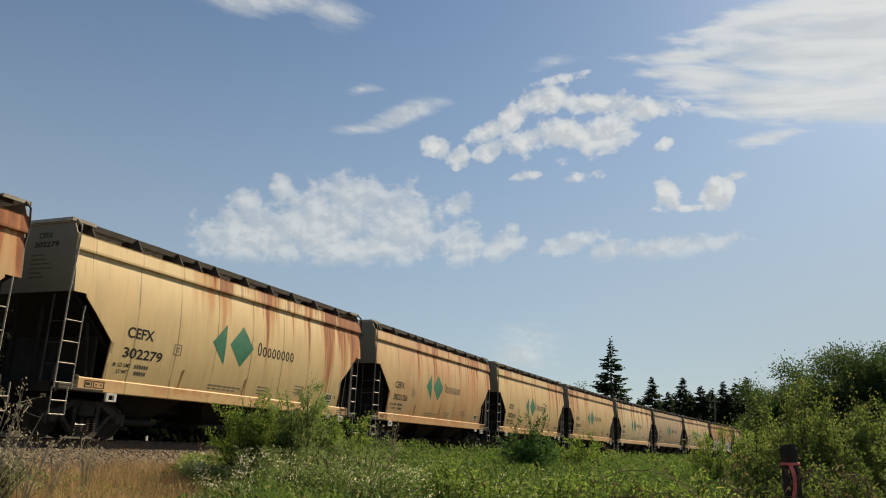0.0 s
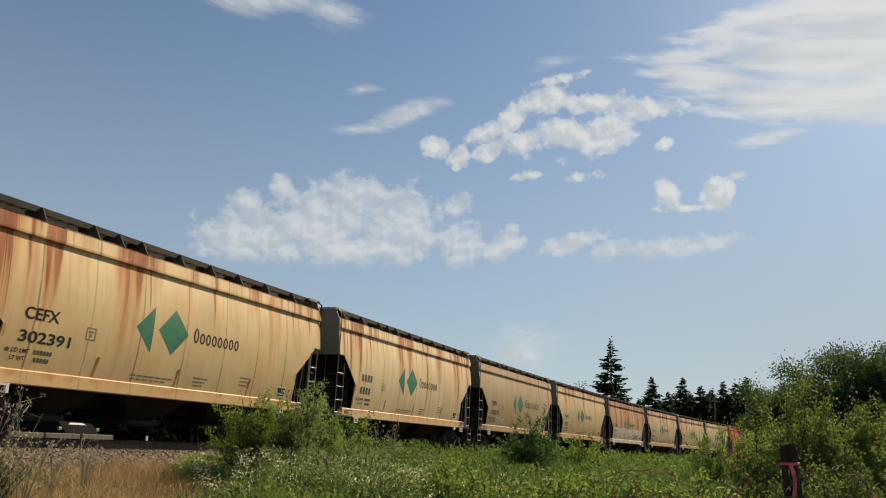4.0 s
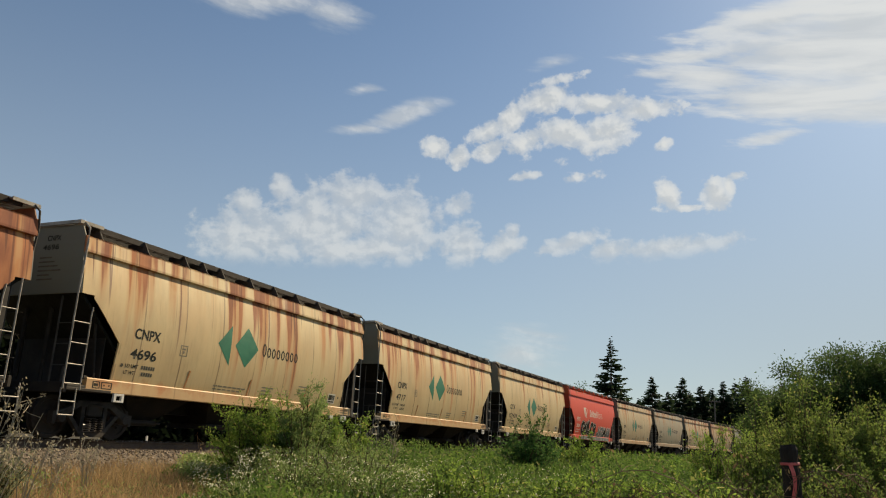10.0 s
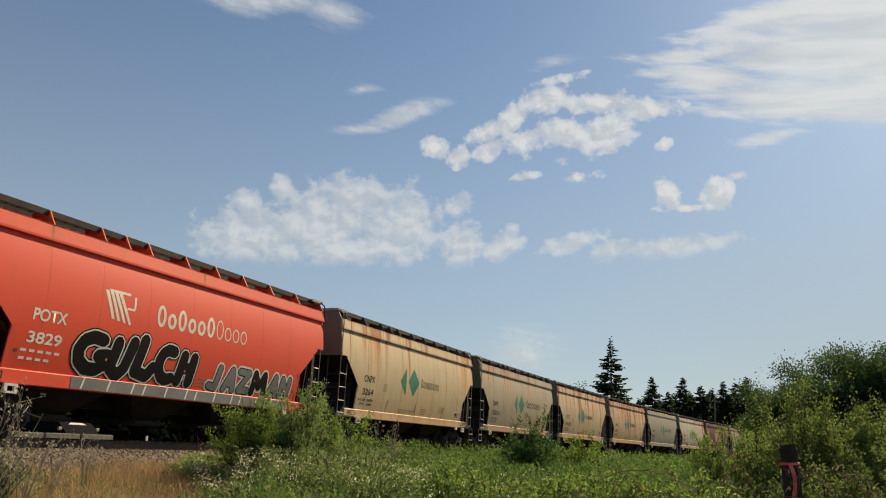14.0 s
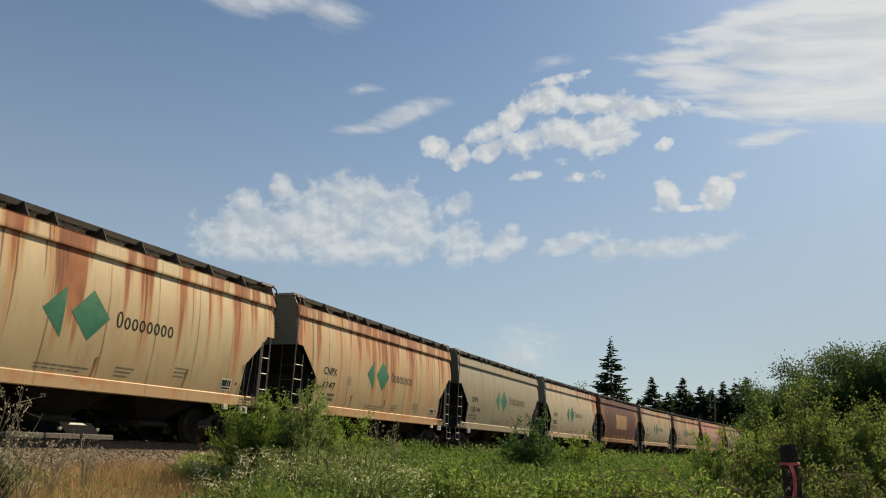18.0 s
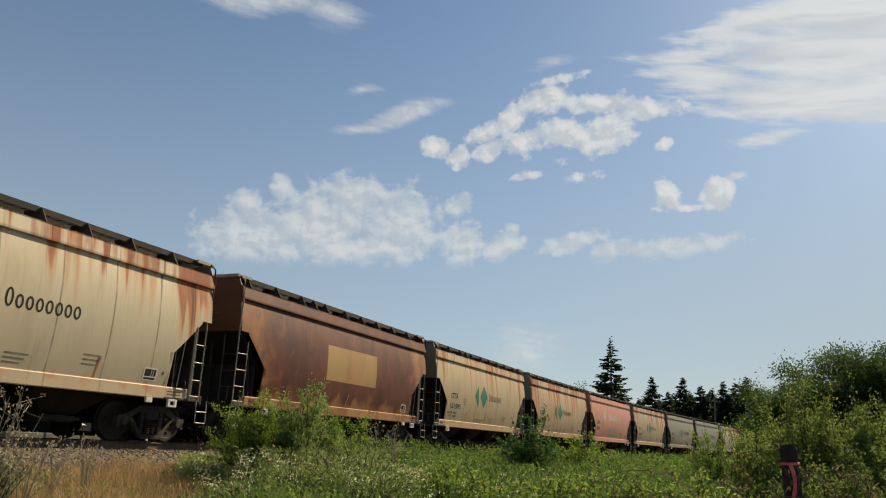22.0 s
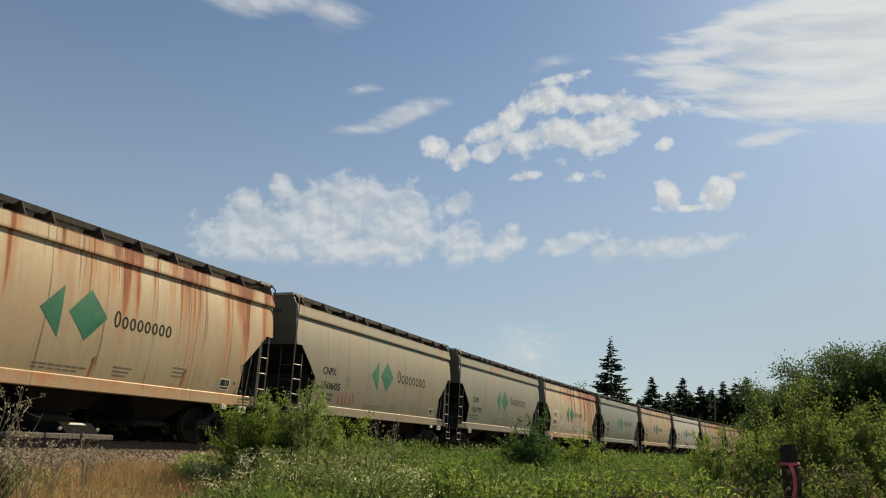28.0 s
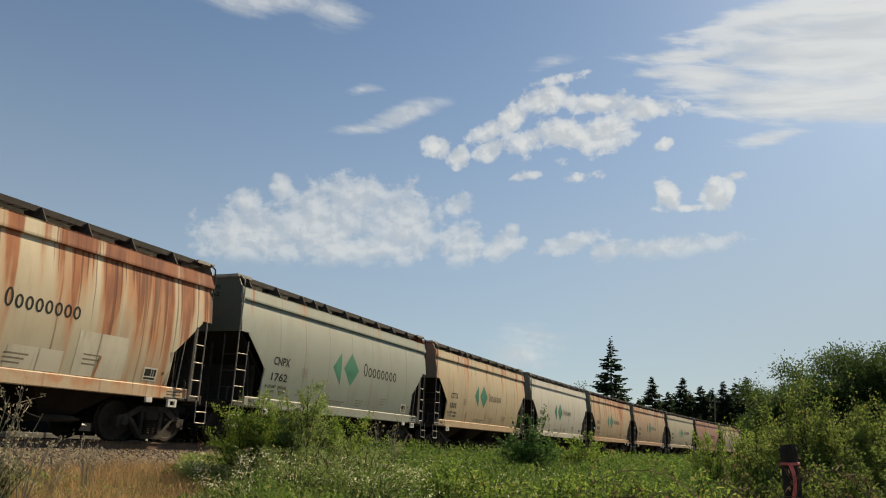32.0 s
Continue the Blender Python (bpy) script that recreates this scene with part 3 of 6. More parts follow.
def side_panel(x0, x1, sign):
    """One curved plate of the side, 20 mm thick, cut away towards the car's ends."""
    rows, g = 18, Geo()
    x0, x1 = x0 + 0.002, x1 - 0.002
    cuts = [x0] + [c for c in (-5.93, -5.05, 5.05, 5.93) if x0 < c < x1] + [x1]
    for a, b in zip(cuts, cuts[1:]):
        n = max(2, round((b - a) / 0.35))
        v, f = [], []
        for i in range(n + 1):
            x = a + (b - a) * i / n
            lo = lower_edge(min(max(x, a + 1e-4), b - 1e-4))
            for r in range(rows + 1):
                z = lo + (CHORD + 0.02 - lo) * r / rows
                v.append((x, sign * bulge(z), z))
        k = rows + 1
        for i in range(n):
            f += [(i * k + r, (i + 1) * k + r, (i + 1) * k + r + 1, i * k + r + 1) for r in range(rows)]
        m = len(v)
        v += [(x, y - sign * 0.02, z) for x, y, z in v]
        f += [tuple(q + m for q in reversed(p)) for p in f]
        rim = [r for r in range(k)] + [i * k + rows for i in range(1, n + 1)] + [n * k + r for r in range(rows - 1, -1, -1)] + [i * k for i in range(n - 1, 0, -1)]
        e, c = len(v), len(rim)
        v += [v[q] for q in rim] + [v[q + m] for q in rim]
        f += [(e + i, e + (i + 1) % c, e + c + (i + 1) % c, e + c + i) for i in range(c)]
        g.add(v, f)
    return g.mesh("side_panel", None, True)


def decal(outline, sign=-1, lift=0.003):
    """A painted shape on the curved side: columns cut along the height."""
    xs, zs = [p[0] for p in outline], [p[1] for p in outline]
    rows = max(1, round((max(zs) - min(zs)) / 0.12))
    cuts = sorted(zs + [min(zs) + (max(zs) - min(zs)) * r / rows for r in range(rows + 1)])
    cuts = [c for k, c in enumerate(cuts) if k == 0 or c - cuts[k - 1] > 1e-4]
    v, f = [], []
    for r, z in enumerate(cuts):
        hit = []
        for i in range(len(outline)):
            (ax, az), (bx, bz) = outline[i], outline[(i + 1) % len(outline)]
            if min(az, bz) - 1e-9 <= z <= max(az, bz) + 1e-9:
                hit += [ax, bx] if abs(az - bz) < 1e-9 else [ax + (bx - ax) * (z - az) / (bz - az)]
        v += [(min(hit), sign * (bulge(z) + lift), z), (max(hit), sign * (bulge(z) + lift), z)]
        if r:
            k = 2 * r
            f.append((k - 2, k - 1, k + 1, k))
    return v, f


def decal_mesh(name, shapes, mat, lift=0.003):
    g = Geo()
    for s in shapes:
        g.add(*decal(s, lift=lift))
    return g.mesh(name, mat)


def bar(x, z, w, h):
    return [(x, z), (x + w, z), (x + w, z + h), (x, z + h)]


GLYPHS = {}


def glyphs(text):
    """The flat mesh of a word in the built-in font, made once."""
    if text not in GLYPHS:
        cu = bpy.data.curves.new("text", "FONT")
        cu.body, cu.size = text, 1.0
        cu.offset = 0.020
        ob = new("text", cu)
        GLYPHS[text] = bpy.data.meshes.new_from_object(ob.evaluated_get(bpy.context.evaluated_depsgraph_get()))
        bpy.data.objects.remove(ob)
    return GLYPHS[text]


def lettering(text, x, z, height, width, mat, surface="side", lift=0.004):
    """Letters of the built-in font, fitted to a height and a width, laid on the side or the end."""
    me = glyphs(text).copy()
    co = np.empty(len(me.vertices) * 3)
    me.vertices.foreach_get("co", co)
    co = co.reshape(-1, 3)
    lo, hi = co.min(0), co.max(0)
    a = (co[:, 0] - lo[0]) / (hi[0] - lo[0]) * width
    b = (co[:, 1] - lo[1]) / (hi[1] - lo[1]) * height + z
    if surface == "side":
        out = np.stack([x + a, [-(bulge(q) + lift) for q in b], b], 1)
    else:
        out = np.stack([np.full(len(a), -HALF - 0.036), x - a, b], 1)
    me.vertices.foreach_set("co", out.ravel())
    me.materials.clear()
    me.materials.append(mat)
    me.update()
    return me


def stroke(pts, w):
    """A thick painted line with round joints, as a list of outlines."""
    out = []
    for (ax, az), (bx, bz) in zip(pts, pts[1:]):
        d = math.hypot(bx - ax, bz - az)
        nx, nz = -(bz - az) / d * w / 2, (bx - ax) / d * w / 2
        out.append([(ax + nx, az + nz), (bx + nx, bz + nz), (bx - nx, bz - nz), (ax - nx, az - nz)])
    for x, z in pts:
        out.append([(x + w / 2 * math.cos(t * 0.7854 + 0.39), z + w / 2 * math.sin(t * 0.7854 + 0.39)) for t in range(8)])
    return out


def arc(cx, cz, rx, rz, a0, a1, n=7):
    return [(cx + rx * math.cos(radians(a0 + (a1 - a0) * i / n)), cz + rz * math.sin(radians(a0 + (a1 - a0) * i / n))) for i in range(n + 1)]


def car_meshes():
    """The meshes that all cars share."""
    D = {}
    D["panels"] = [side_panel(a, b, -1) for a, b in zip(SEAMS, SEAMS[1:])]
    D["far_panels"] = [side_panel(a, b, 1) for a, b in zip(SEAMS[::2], SEAMS[2::2])]
    # top chord: a rolled flange that overhangs the side
    prof = [(1.38, 4.02), (1.505, 4.02), (1.518, 4.035), (1.518, 4.08), (1.475, 4.37), (1.435, 4.40), (1.36, 4.40)]
    for key, sg in (("chord", -1), ("far_chord", 1)):
        g = Geo()
        v = [(x, sg * y, z) for x in (-HALF - 0.02, HALF + 0.02) for y, z in prof]
        n = len(prof)
        g.add(v, [(i, (i + 1) % n, (i + 1) % n + n, i + n) for i in range(n)] + [tuple(range(n)), tuple(range(n, 2 * n))])
        D[key] = g.mesh("top_chord")
    sill = [(1.30, 1.05), (1.465, 1.05), (1.478, 1.065), (1.478, 1.320), (1.468, 1.338), (1.448, 1.345), (1.30, 1.345)]
    for key, sg in (("sill", -1), ("far_sill", 1)):
        n = len(sill)
        v = [(x, sg * y, z) for x in (-5.70, 5.92) for y, z in sill]
        D[key] = Geo().add(v, [(i, (i + 1) % n, (i + 1) % n + n, i + n) for i in range(n)] + [tuple(range(n)), tuple(range(n, 2 * n))]).mesh("side_sill")
    # roof: low arch between the chords
    v, f = [], []
    for x in (-HALF, HALF):
        for i in range(13):
            y = -1.48 + 2.96 * i / 12
            v.append((x, y, 4.385 + 0.05 * (1 - (y / 1.48) ** 2)))
    f = [(i, i + 1, i + 14, i + 13) for i in range(12)]
    m = len(v)
    v += [(x, y, z - 0.02) for x, y, z in v]
    f += [tuple(q + m for q in reversed(a)) for a in f]
    D["roof"] = Geo().add(v, f).mesh("roof", None, True)
    # long trough hatch along the middle
    g = Geo().box(-5.9, 5.9, -0.66, 0.66, 4.42, 4.80, 0.05).box(-5.6, 5.6, -0.36, 0.36, 4.78, 4.84, 0.02)
    for i in range(10):
        g.box(-5.5 + i * 1.2, -5.42 + i * 1.2, -0.42, 0.42, 4.79, 4.86, 0.015)
    D["hatch"] = g.mesh("trough_hatch", M["shaded_steel"])
    # running boards: open grating of long bars and cross bars
    for key, sg in (("board", -1), ("far_board", 1)):
        g = Geo()
        for i in range(7):
            y = 0.72 + i * 0.072
            g.box(-6.05, 6.05, min(sg * y, sg * (y + 0.030)), max(sg * y, sg * (y + 0.030)), 4.70, 4.735)
        for i in range(41):
            x = -6.0 + i * 0.30
            g.box(x - 0.012, x + 0.012, min(sg * 0.72, sg * 1.19), max(sg * 0.72, sg * 1.19), 4.703, 4.729)
        g.box(-6.08, 6.08, min(sg * 1.18, sg * 1.20), max(sg * 1.18, sg * 1.20), 4.61, 4.742)
        D[key] = g.mesh("running_board", M["grating"])
    # brackets: an upright plate with a curved, flanged outer edge
    edge = [(-1.43, 4.395), (-1.375, 4.47), (-1.32, 4.56), (-1.265, 4.65), (-1.215, 4.735)]
    g = Geo()
    plate = edge + [(-0.70, 4.70), (-0.70, 4.43)]
    n = len(plate)
    v = [(x, y, z) for x in (-0.01, 0.01) for y, z in plate]
    g.add(v, [tuple(range(n)), tuple(range(2 * n - 1, n - 1, -1))] + [(i, i + n, (i + 1) % n + n, (i + 1) % n) for i in range(n)])
    D["bracket"] = g.mesh("board_bracket", M["bracket_steel"])
    n = len(edge)
    v = [(x, y - d, z) for d in (0.0, 0.012) for x in (-0.016, 0.016) for y, z in edge]
    f = [(i, i + 1, n + i + 1, n + i) for i in range(n - 1)] + [(2 * n + i, 3 * n + i, 3 * n + i + 1, 2 * n + i + 1) for i in range(n - 1)]
    f += [(i, 2 * n + i, 2 * n + i + 1, i + 1) for i in range(n - 1)] + [(n + i, n + i + 1, 3 * n + i + 1, 3 * n + i) for i in range(n - 1)]
    D["flange"] = Geo().add(v, f).mesh("bracket_flange", M["flange_steel"])
    # end sheet: upright above, its rim folded
    def outline(t):
        pts = [(-bulge(3.10) + t, 3.10)]
        pts += [(-bulge(3.10 + 0.96 * i / 6) + t, 3.10 + 0.96 * i / 6) for i in range(1, 7)]
        pts += [(-1.42, 4.40), (-1.30, 4.64), (0.0, 4.66), (1.30, 4.64), (1.42, 4.40)]
        return pts + [(-y, z) for y, z in reversed(pts[:7])]
    def end(x0, x1):
        pl = outline(0.01)
        n = len(pl)
        v = [(x0, y, z) for y, z in pl] + [(x1, y, z) for y, z in pl]
        return Geo().add(v, [tuple(range(n)), tuple(range(2 * n - 1, n - 1, -1))] + [(i, i + n, (i + 1) % n + n, (i + 1) % n) for i in range(n)])
    D["end_a"] = end(-HALF - 0.03, -HALF).mesh("end_sheet")
    D["end_b"] = end(HALF, HALF + 0.03).mesh("end_sheet")
    for key, sg in (("end_board_a", -1), ("end_board_b", 1)):
        a, b = sorted((sg * 5.75, sg * 6.38))
        g = Geo()
        for i in range(8):
            g.box(a + i * 0.082, a + i * 0.082 + 0.05, -1.30, 1.30, 4.695, 4.725)
        g.box(a, b, -1.33, -1.30, 4.66, 4.735).box(a, b, 1.30, 1.33, 4.66, 4.735).box(min(sg * 6.36, sg * 6.40), max(sg * 6.36, sg * 6.40), -1.33, 1.33, 4.66, 4.735)
        D[key] = g.mesh("end_walkway", M["galvanised"])
    # slope sheets, hoppers with outlet gates, centre sill; their dark colours hold the shade underneath
    for key, sg in (("slope_a", -1), ("slope_b", 1)):
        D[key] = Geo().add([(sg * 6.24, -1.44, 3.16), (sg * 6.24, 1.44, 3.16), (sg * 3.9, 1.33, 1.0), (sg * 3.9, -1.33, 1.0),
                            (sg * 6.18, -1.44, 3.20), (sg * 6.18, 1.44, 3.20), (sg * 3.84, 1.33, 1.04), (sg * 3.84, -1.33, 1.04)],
                           [(0, 1, 2, 3), (4, 5, 6, 7), (0, 1, 5, 4), (2, 3, 7, 6), (1, 2, 6, 5), (0, 3, 7, 4)]).mesh("slope_sheet", M["shaded_steel"])
    g = Geo()
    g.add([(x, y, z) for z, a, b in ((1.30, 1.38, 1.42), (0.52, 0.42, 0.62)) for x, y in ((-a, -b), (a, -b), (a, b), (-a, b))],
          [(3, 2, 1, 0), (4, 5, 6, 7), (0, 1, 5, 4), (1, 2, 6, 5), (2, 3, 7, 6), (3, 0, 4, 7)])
    D["hopper"] = g.mesh("hopper", M["shaded_hopper_steel"])
    D["gate"] = Geo().box(-0.45, 0.45, -0.75, 0.75, 0.38, 0.52, 0.02).tube([(-0.5, -0.8, 0.45), (0.5, -0.8, 0.45)], 0.035).mesh("outlet_gate", M["shaded_dusty_steel"])
    D["centre_sill"] = Geo().box(-6.35, 6.35, -0.26, 0.26, 0.72, 1.06, 0.02).mesh("centre_sill", M["shaded_steel"])
    for key, sg in (("deck_a", -1), ("deck_b", 1)):
        a, b = sorted((sg * 5.0, sg * 6.28))
        g = Geo().box(a, b, -1.50, 1.50, 1.04, 1.10, 0.01)
        a, b = sorted((sg * 6.22, sg * 6.30))
        g.box(a, b, -1.52, 1.52, 0.98, 1.20, 0.01)
        D[key] = g.mesh("end_deck", M["shaded_dusty_steel"])
        D[key + "_corner"] = Geo().box(min(sg * 5.70, sg * 6.30), max(sg * 5.70, sg * 6.30), -1.476, -1.36, 1.055, 1.16, 0.012).mesh("corner_sill", M["shaded_dusty_steel"])
        # frames behind the cut-away ends
        g = Geo()
        for y in (-1.30, 1.30):
            g.tube([(sg * 5.35, y, 1.08), (sg * 5.55, y, 2.60)], 0.035, 5)
        g.tube([(sg * 5.9, -0.28, 1.08), (sg * 5.9, -0.28, 3.12)], 0.05, 6).tube([(sg * 5.9, 0.5, 1.08), (sg * 5.9, 0.5, 3.12)], 0.05, 6)
        # plate added to block the sky and keep the cut-away end dark
        D[key + "_bulkhead"] = Geo().box(min(sg * 5.28, sg * 5.31), max(sg * 5.28, sg * 5.31), -1.40, 1.40, 1.09, 2.26).mesh("blocking_plate", M["shaded_dusty_steel"])
        D[key + "_frame"] = g.mesh("end_frame", M["shaded_dusty_steel"])
        # ladder: stiles, with steps hung under the sill, and the grab pole that runs on over the roof
        g = Geo()
        x1, x2 = (-6.17, -5.73) if sg < 0 else (6.31, 5.96)
        g.tube([(x1, -1.60, 1.05), (x1, -1.60, 3.1)], 0.019, 6)
        g.tube([(x2, -1.60, 1.05), (x2, -1.60, 2.66), (x2 + 0.04, -1.58, 2.84 if sg < 0 else 2.92)], 0.016, 6)
        D[key + "_ladder"] = g.mesh("ladder", M["galvanised"])
        D[key + "_rung"] = Geo().tube([(x1, -1.60, 0), (x2, -1.60, 0)], 0.014, 6).mesh("rung", M["galvanised"])
        g = Geo()
        for x in (x1 + 0.03, x1 + 0.42):
            g.tube([(x, -1.52, 1.08), (x - 0.02, -1.56, 0.52)], 0.015, 6)
        for z in (0.52, 0.80):
            g.tube([(x1 + 0.02, -1.555, z), (x1 + 0.41, -1.555, z)], 0.016, 6)
        D[key + "_step"] = g.mesh("foot_step", M["galvanised"])
        e = sg * HALF + BODY
        D[key + "_pole"] = Geo().tube(([(x1, -1.60, 3.08), (e - 0.06, -1.57, 4.20)] if sg < 0 else [(e + 0.02, -1.47, 3.70), (e + 0.04, -1.50, 4.20)]) + [(e, -1.49, 4.56), (e, -1.28, 4.73), (e - sg * 0.30, -1.20, 4.75)], 0.023, 6).mesh("grab_pole", M["galvanised"] if sg < 0 else M["bracket_steel"])
        # second ladder across the end, seen against the dark
        g = Geo().tube([(sg * 6.28, -1.02, 1.10), (sg * 6.28, -1.02, 3.05)], 0.022, 6)
        for z in (1.14, 1.55, 2.00, 2.45):
            g.tube([(sg * 6.28, -1.02, z), (sg * 6.28, -1.50, z)], 0.013, 5)
        D[key + "_end_ladder"] = g.mesh("end_ladder", M["bracket_steel"])
        # brake gear on the deck
        g = Geo().box(sg * 5.35 - 0.10, sg * 5.35 + 0.10, -1.36, -1.16, 1.10, 1.24, 0.02).tube([(sg * 5.35, -1.30, 1.22), (sg * 5.42, -1.34, 1.38), (sg * 5.40, -1.34, 1.46)], 0.022, 6)
        g.tube([(sg * 5.70, -1.32, 1.10), (sg * 5.66, -1.36, 1.32), (sg * 5.60, -1.36, 1.36)], 0.025, 6).box(sg * 5.68 - 0.05, sg * 5.68 + 0.05, -1.40, -1.28, 1.30, 1.38, 0.01)
        g.tube([(sg * 6.05, -1.10, 1.10), (sg * 6.05, -1.12, 1.52), (sg * 5.98, -1.14, 1.58)], 0.03, 6).tube([(sg * 5.1, -1.34, 1.12), (sg * 6.1, -1.34, 1.16)], 0.018, 5)
        D[key + "_gear"] = g.mesh("brake_gear", M["bracket_steel"])
    D["corner_post"] = Geo().box(6.02, 6.16, -1.49, -1.44, 1.10, 3.06, 0.008).mesh("corner_post", M["bracket_steel"])
    D["rod"] = Geo().tube([(5.62, -1.46, 1.34), (5.66, -1.54, 2.55)], 0.014, 6).mesh("hand_rod", M["galvanised"])
    D["block"] = Geo().box(-0.10, 0.10, -1.53, -1.46, 0.93, 1.05, 0.006).mesh("lift_lug", M["concrete"])
    # outlined service plates on the sill
    g = Geo()
    for x, w in ((-5.30, 0.20), (-5.06, 0.30)):
        for a, b, c, d in ((x, x + w, 1.13, 1.145), (x, x + w, 1.265, 1.28), (x, x + 0.02, 1.145, 1.265), (x + w - 0.02, x + w, 1.145, 1.265)):
            g.box(a, b, -1.482, -1.476, c, d)
    g.box(-5.26, -5.15, -1.482, -1.476, 1.18, 1.235).box(-5.00, -4.965, -1.482, -1.476, 1.19, 1.22).box(-4.86, -4.825, -1.482, -1.476, 1.19, 1.22)
    D["sill_plate"] = g.mesh("sill_plate", M["ink"])
    g = Geo()
    for r in range(2):
        for k in range(5):
            g.box(5.30 + 0.10 * k, 5.38 + 0.10 * k, -1.482, -1.476, 1.22 - 0.07 * r, 1.245 - 0.07 * r)
    D["sill_print"] = g.mesh("sill_print", M["worn_ink"])
    D["pad"] = Geo().box(-0.15, -0.075, -1.56, -1.50, 0.86, 1.05, 0.004).box(0.075, 0.15, -1.56, -1.50, 0.86, 1.05, 0.004).box(-0.075, 0.075, -1.56, -1.50, 1.00, 1.05, 0.004).box(-0.075, 0.075, -1.56, -1.50, 0.86, 0.90, 0.004).mesh("jacking_pad", M["concrete"])
    D["post"] = Geo().add([(-0.03, -1.42, 1.345), (0.03, -1.42, 1.345), (0.03, -1.452, 1.345), (-0.03, -1.452, 1.345), (0.05, -1.49, 1.80), (0.10, -1.49, 1.80), (0.10, -1.540, 1.80), (0.05, -1.540, 1.80)], [(0, 1, 2, 3), (4, 5, 6, 7), (0, 1, 5, 4), (1, 2, 6, 5), (2, 3, 7, 6), (3, 0, 4, 7)]).mesh("stake_pocket")
    D["end_stay"] = Geo().add([(-0.04, -1.42, 1.33), (0.04, -1.42, 1.33), (0.04, -1.462, 1.33), (-0.04, -1.462, 1.33), (-0.04, -1.52, 2.18), (0.04, -1.52, 2.18), (0.04, -1.575, 2.18), (-0.04, -1.575, 2.18)], [(0, 1, 2, 3), (4, 5, 6, 7), (0, 1, 5, 4), (1, 2, 6, 5), (2, 3, 7, 6), (3, 0, 4, 7)]).mesh("corner_stiffener")
    # truck: bolster, side frames of cast steel with window and spring nest, wheelsets
    D["bolster"] = Geo().box(-0.22, 0.22, -1.15, 1.15, 0.52, 0.80, 0.03).mesh("truck_bolster", M["shaded_dusty_steel"])
    def frame_side(y0, y1):
        g = Geo()
        g.prism([(-1.08, 0.56), (-0.80, 0.66), (-0.42, 0.86), (0.42, 0.86), (0.80, 0.66), (1.08, 0.56), (1.08, 0.46), (0.76, 0.52), (0.40, 0.73), (-0.40, 0.73), (-0.76, 0.52), (-1.08, 0.46)], y0, y1)
        for sg in (-1, 1):
            g.prism([(sg * 0.74, 0.56), (sg * 0.62, 0.56), (sg * 0.26, 0.16), (sg * 0.30, 0.08)], y0 + 0.005, y1 - 0.005)
            g.prism([(sg * 0.26, 0.20), (sg * 0.36, 0.20), (sg * 0.36, 0.76), (sg * 0.26, 0.76)], y0 + 0.01, y1 - 0.01)
            g.prism([(sg * 0.78, 0.60), (sg * 1.10, 0.60), (sg * 1.10, 0.34), (sg * 1.02, 0.34), (sg * 1.0, 0.48), (sg * 0.78, 0.48)], y0 - 0.01, y1 + 0.01)
        g.prism([(-0.32, 0.08), (0.32, 0.08), (0.32, 0.19), (-0.32, 0.19)], y0, y1)
        return g
    g = frame_side(-1.13, -1.00)
    for x in (-0.89, 0.89):
        c = Geo().spin([(0.02, 0), (0.09, 0), (0.105, 0.03), (0.105, 0.16)], 14).moved(x, -1.19, 0.47)
        g.add(c.v, c.f)
    D["side_frame"] = g.mesh("side_frame", M["cast_steel"])
    D["far_frame"] = frame_side(1.00, 1.13).mesh("side_frame", M["shaded_dusty_steel"])
    g = Geo()
    for x in (-0.17, 0.0, 0.17):
        for k in range(6):
            r = Geo().spin([(0.035, 0), (0.075, 0.008), (0.075, 0.03), (0.035, 0.038)], 10, "z").moved(x, -1.15, 0.20 + k * 0.05)
            g.add(r.v, r.f)
    D["springs"] = g.mesh("spring_nest", M["wheel_steel"])
    wheel = [(0.10, -0.07), (0.14, -0.05), (0.16, -0.02), (0.36, -0.035), (0.38, -0.065), (0.455, -0.065), (0.457, 0.03), (0.482, 0.04), (0.482, 0.065), (0.38, 0.065), (0.35, 0.01), (0.16, 0.02), (0.10, 0.07)]
    g = Geo()
    for sg in (-1, 1):
        w = Geo().spin([(r, sg * -1 * h) for r, h in wheel], 28).moved(0, sg * 0.75, 0)
        g.add(w.v, w.f)
    w = Geo().spin([(0.075, -1.0), (0.075, 1.0)], 10)
    g.add(w.v, w.f)
    for a in range(3):
        t = a * 2.0944
        g.box(0.24 * math.cos(t) - 0.03, 0.24 * math.cos(t) + 0.03, -0.80, -0.775, 0.24 * math.sin(t) - 0.03, 0.24 * math.sin(t) + 0.03)
    D["wheelset"] = g.mesh("wheelset", M["wheel_steel"])
    # coupler with knuckle, air hose
    for key, sg in (("coupler_a", -1), ("coupler_b", 1)):
        g = Geo().box(min(sg * 6.2, sg * 6.75), max(sg * 6.2, sg * 6.75), -0.09, 0.09, 0.78, 0.96, 0.02)
        g.prism([(sg * 6.70, 0.74), (sg * 6.95, 0.74), (sg * 6.99, 0.87), (sg * 6.95, 1.0), (sg * 6.70, 1.0)], -0.20 if sg < 0 else -0.06, 0.06 if sg < 0 else 0.20)
        g.tube([(sg * 6.3, -0.3, 0.80), (sg * 6.5, -0.32, 0.55), (sg * 6.75, -0.25, 0.42), (sg * 6.9, -0.1, 0.5)], 0.022, 6)
        D[key] = g.mesh("coupler", M["shaded_dusty_steel"])
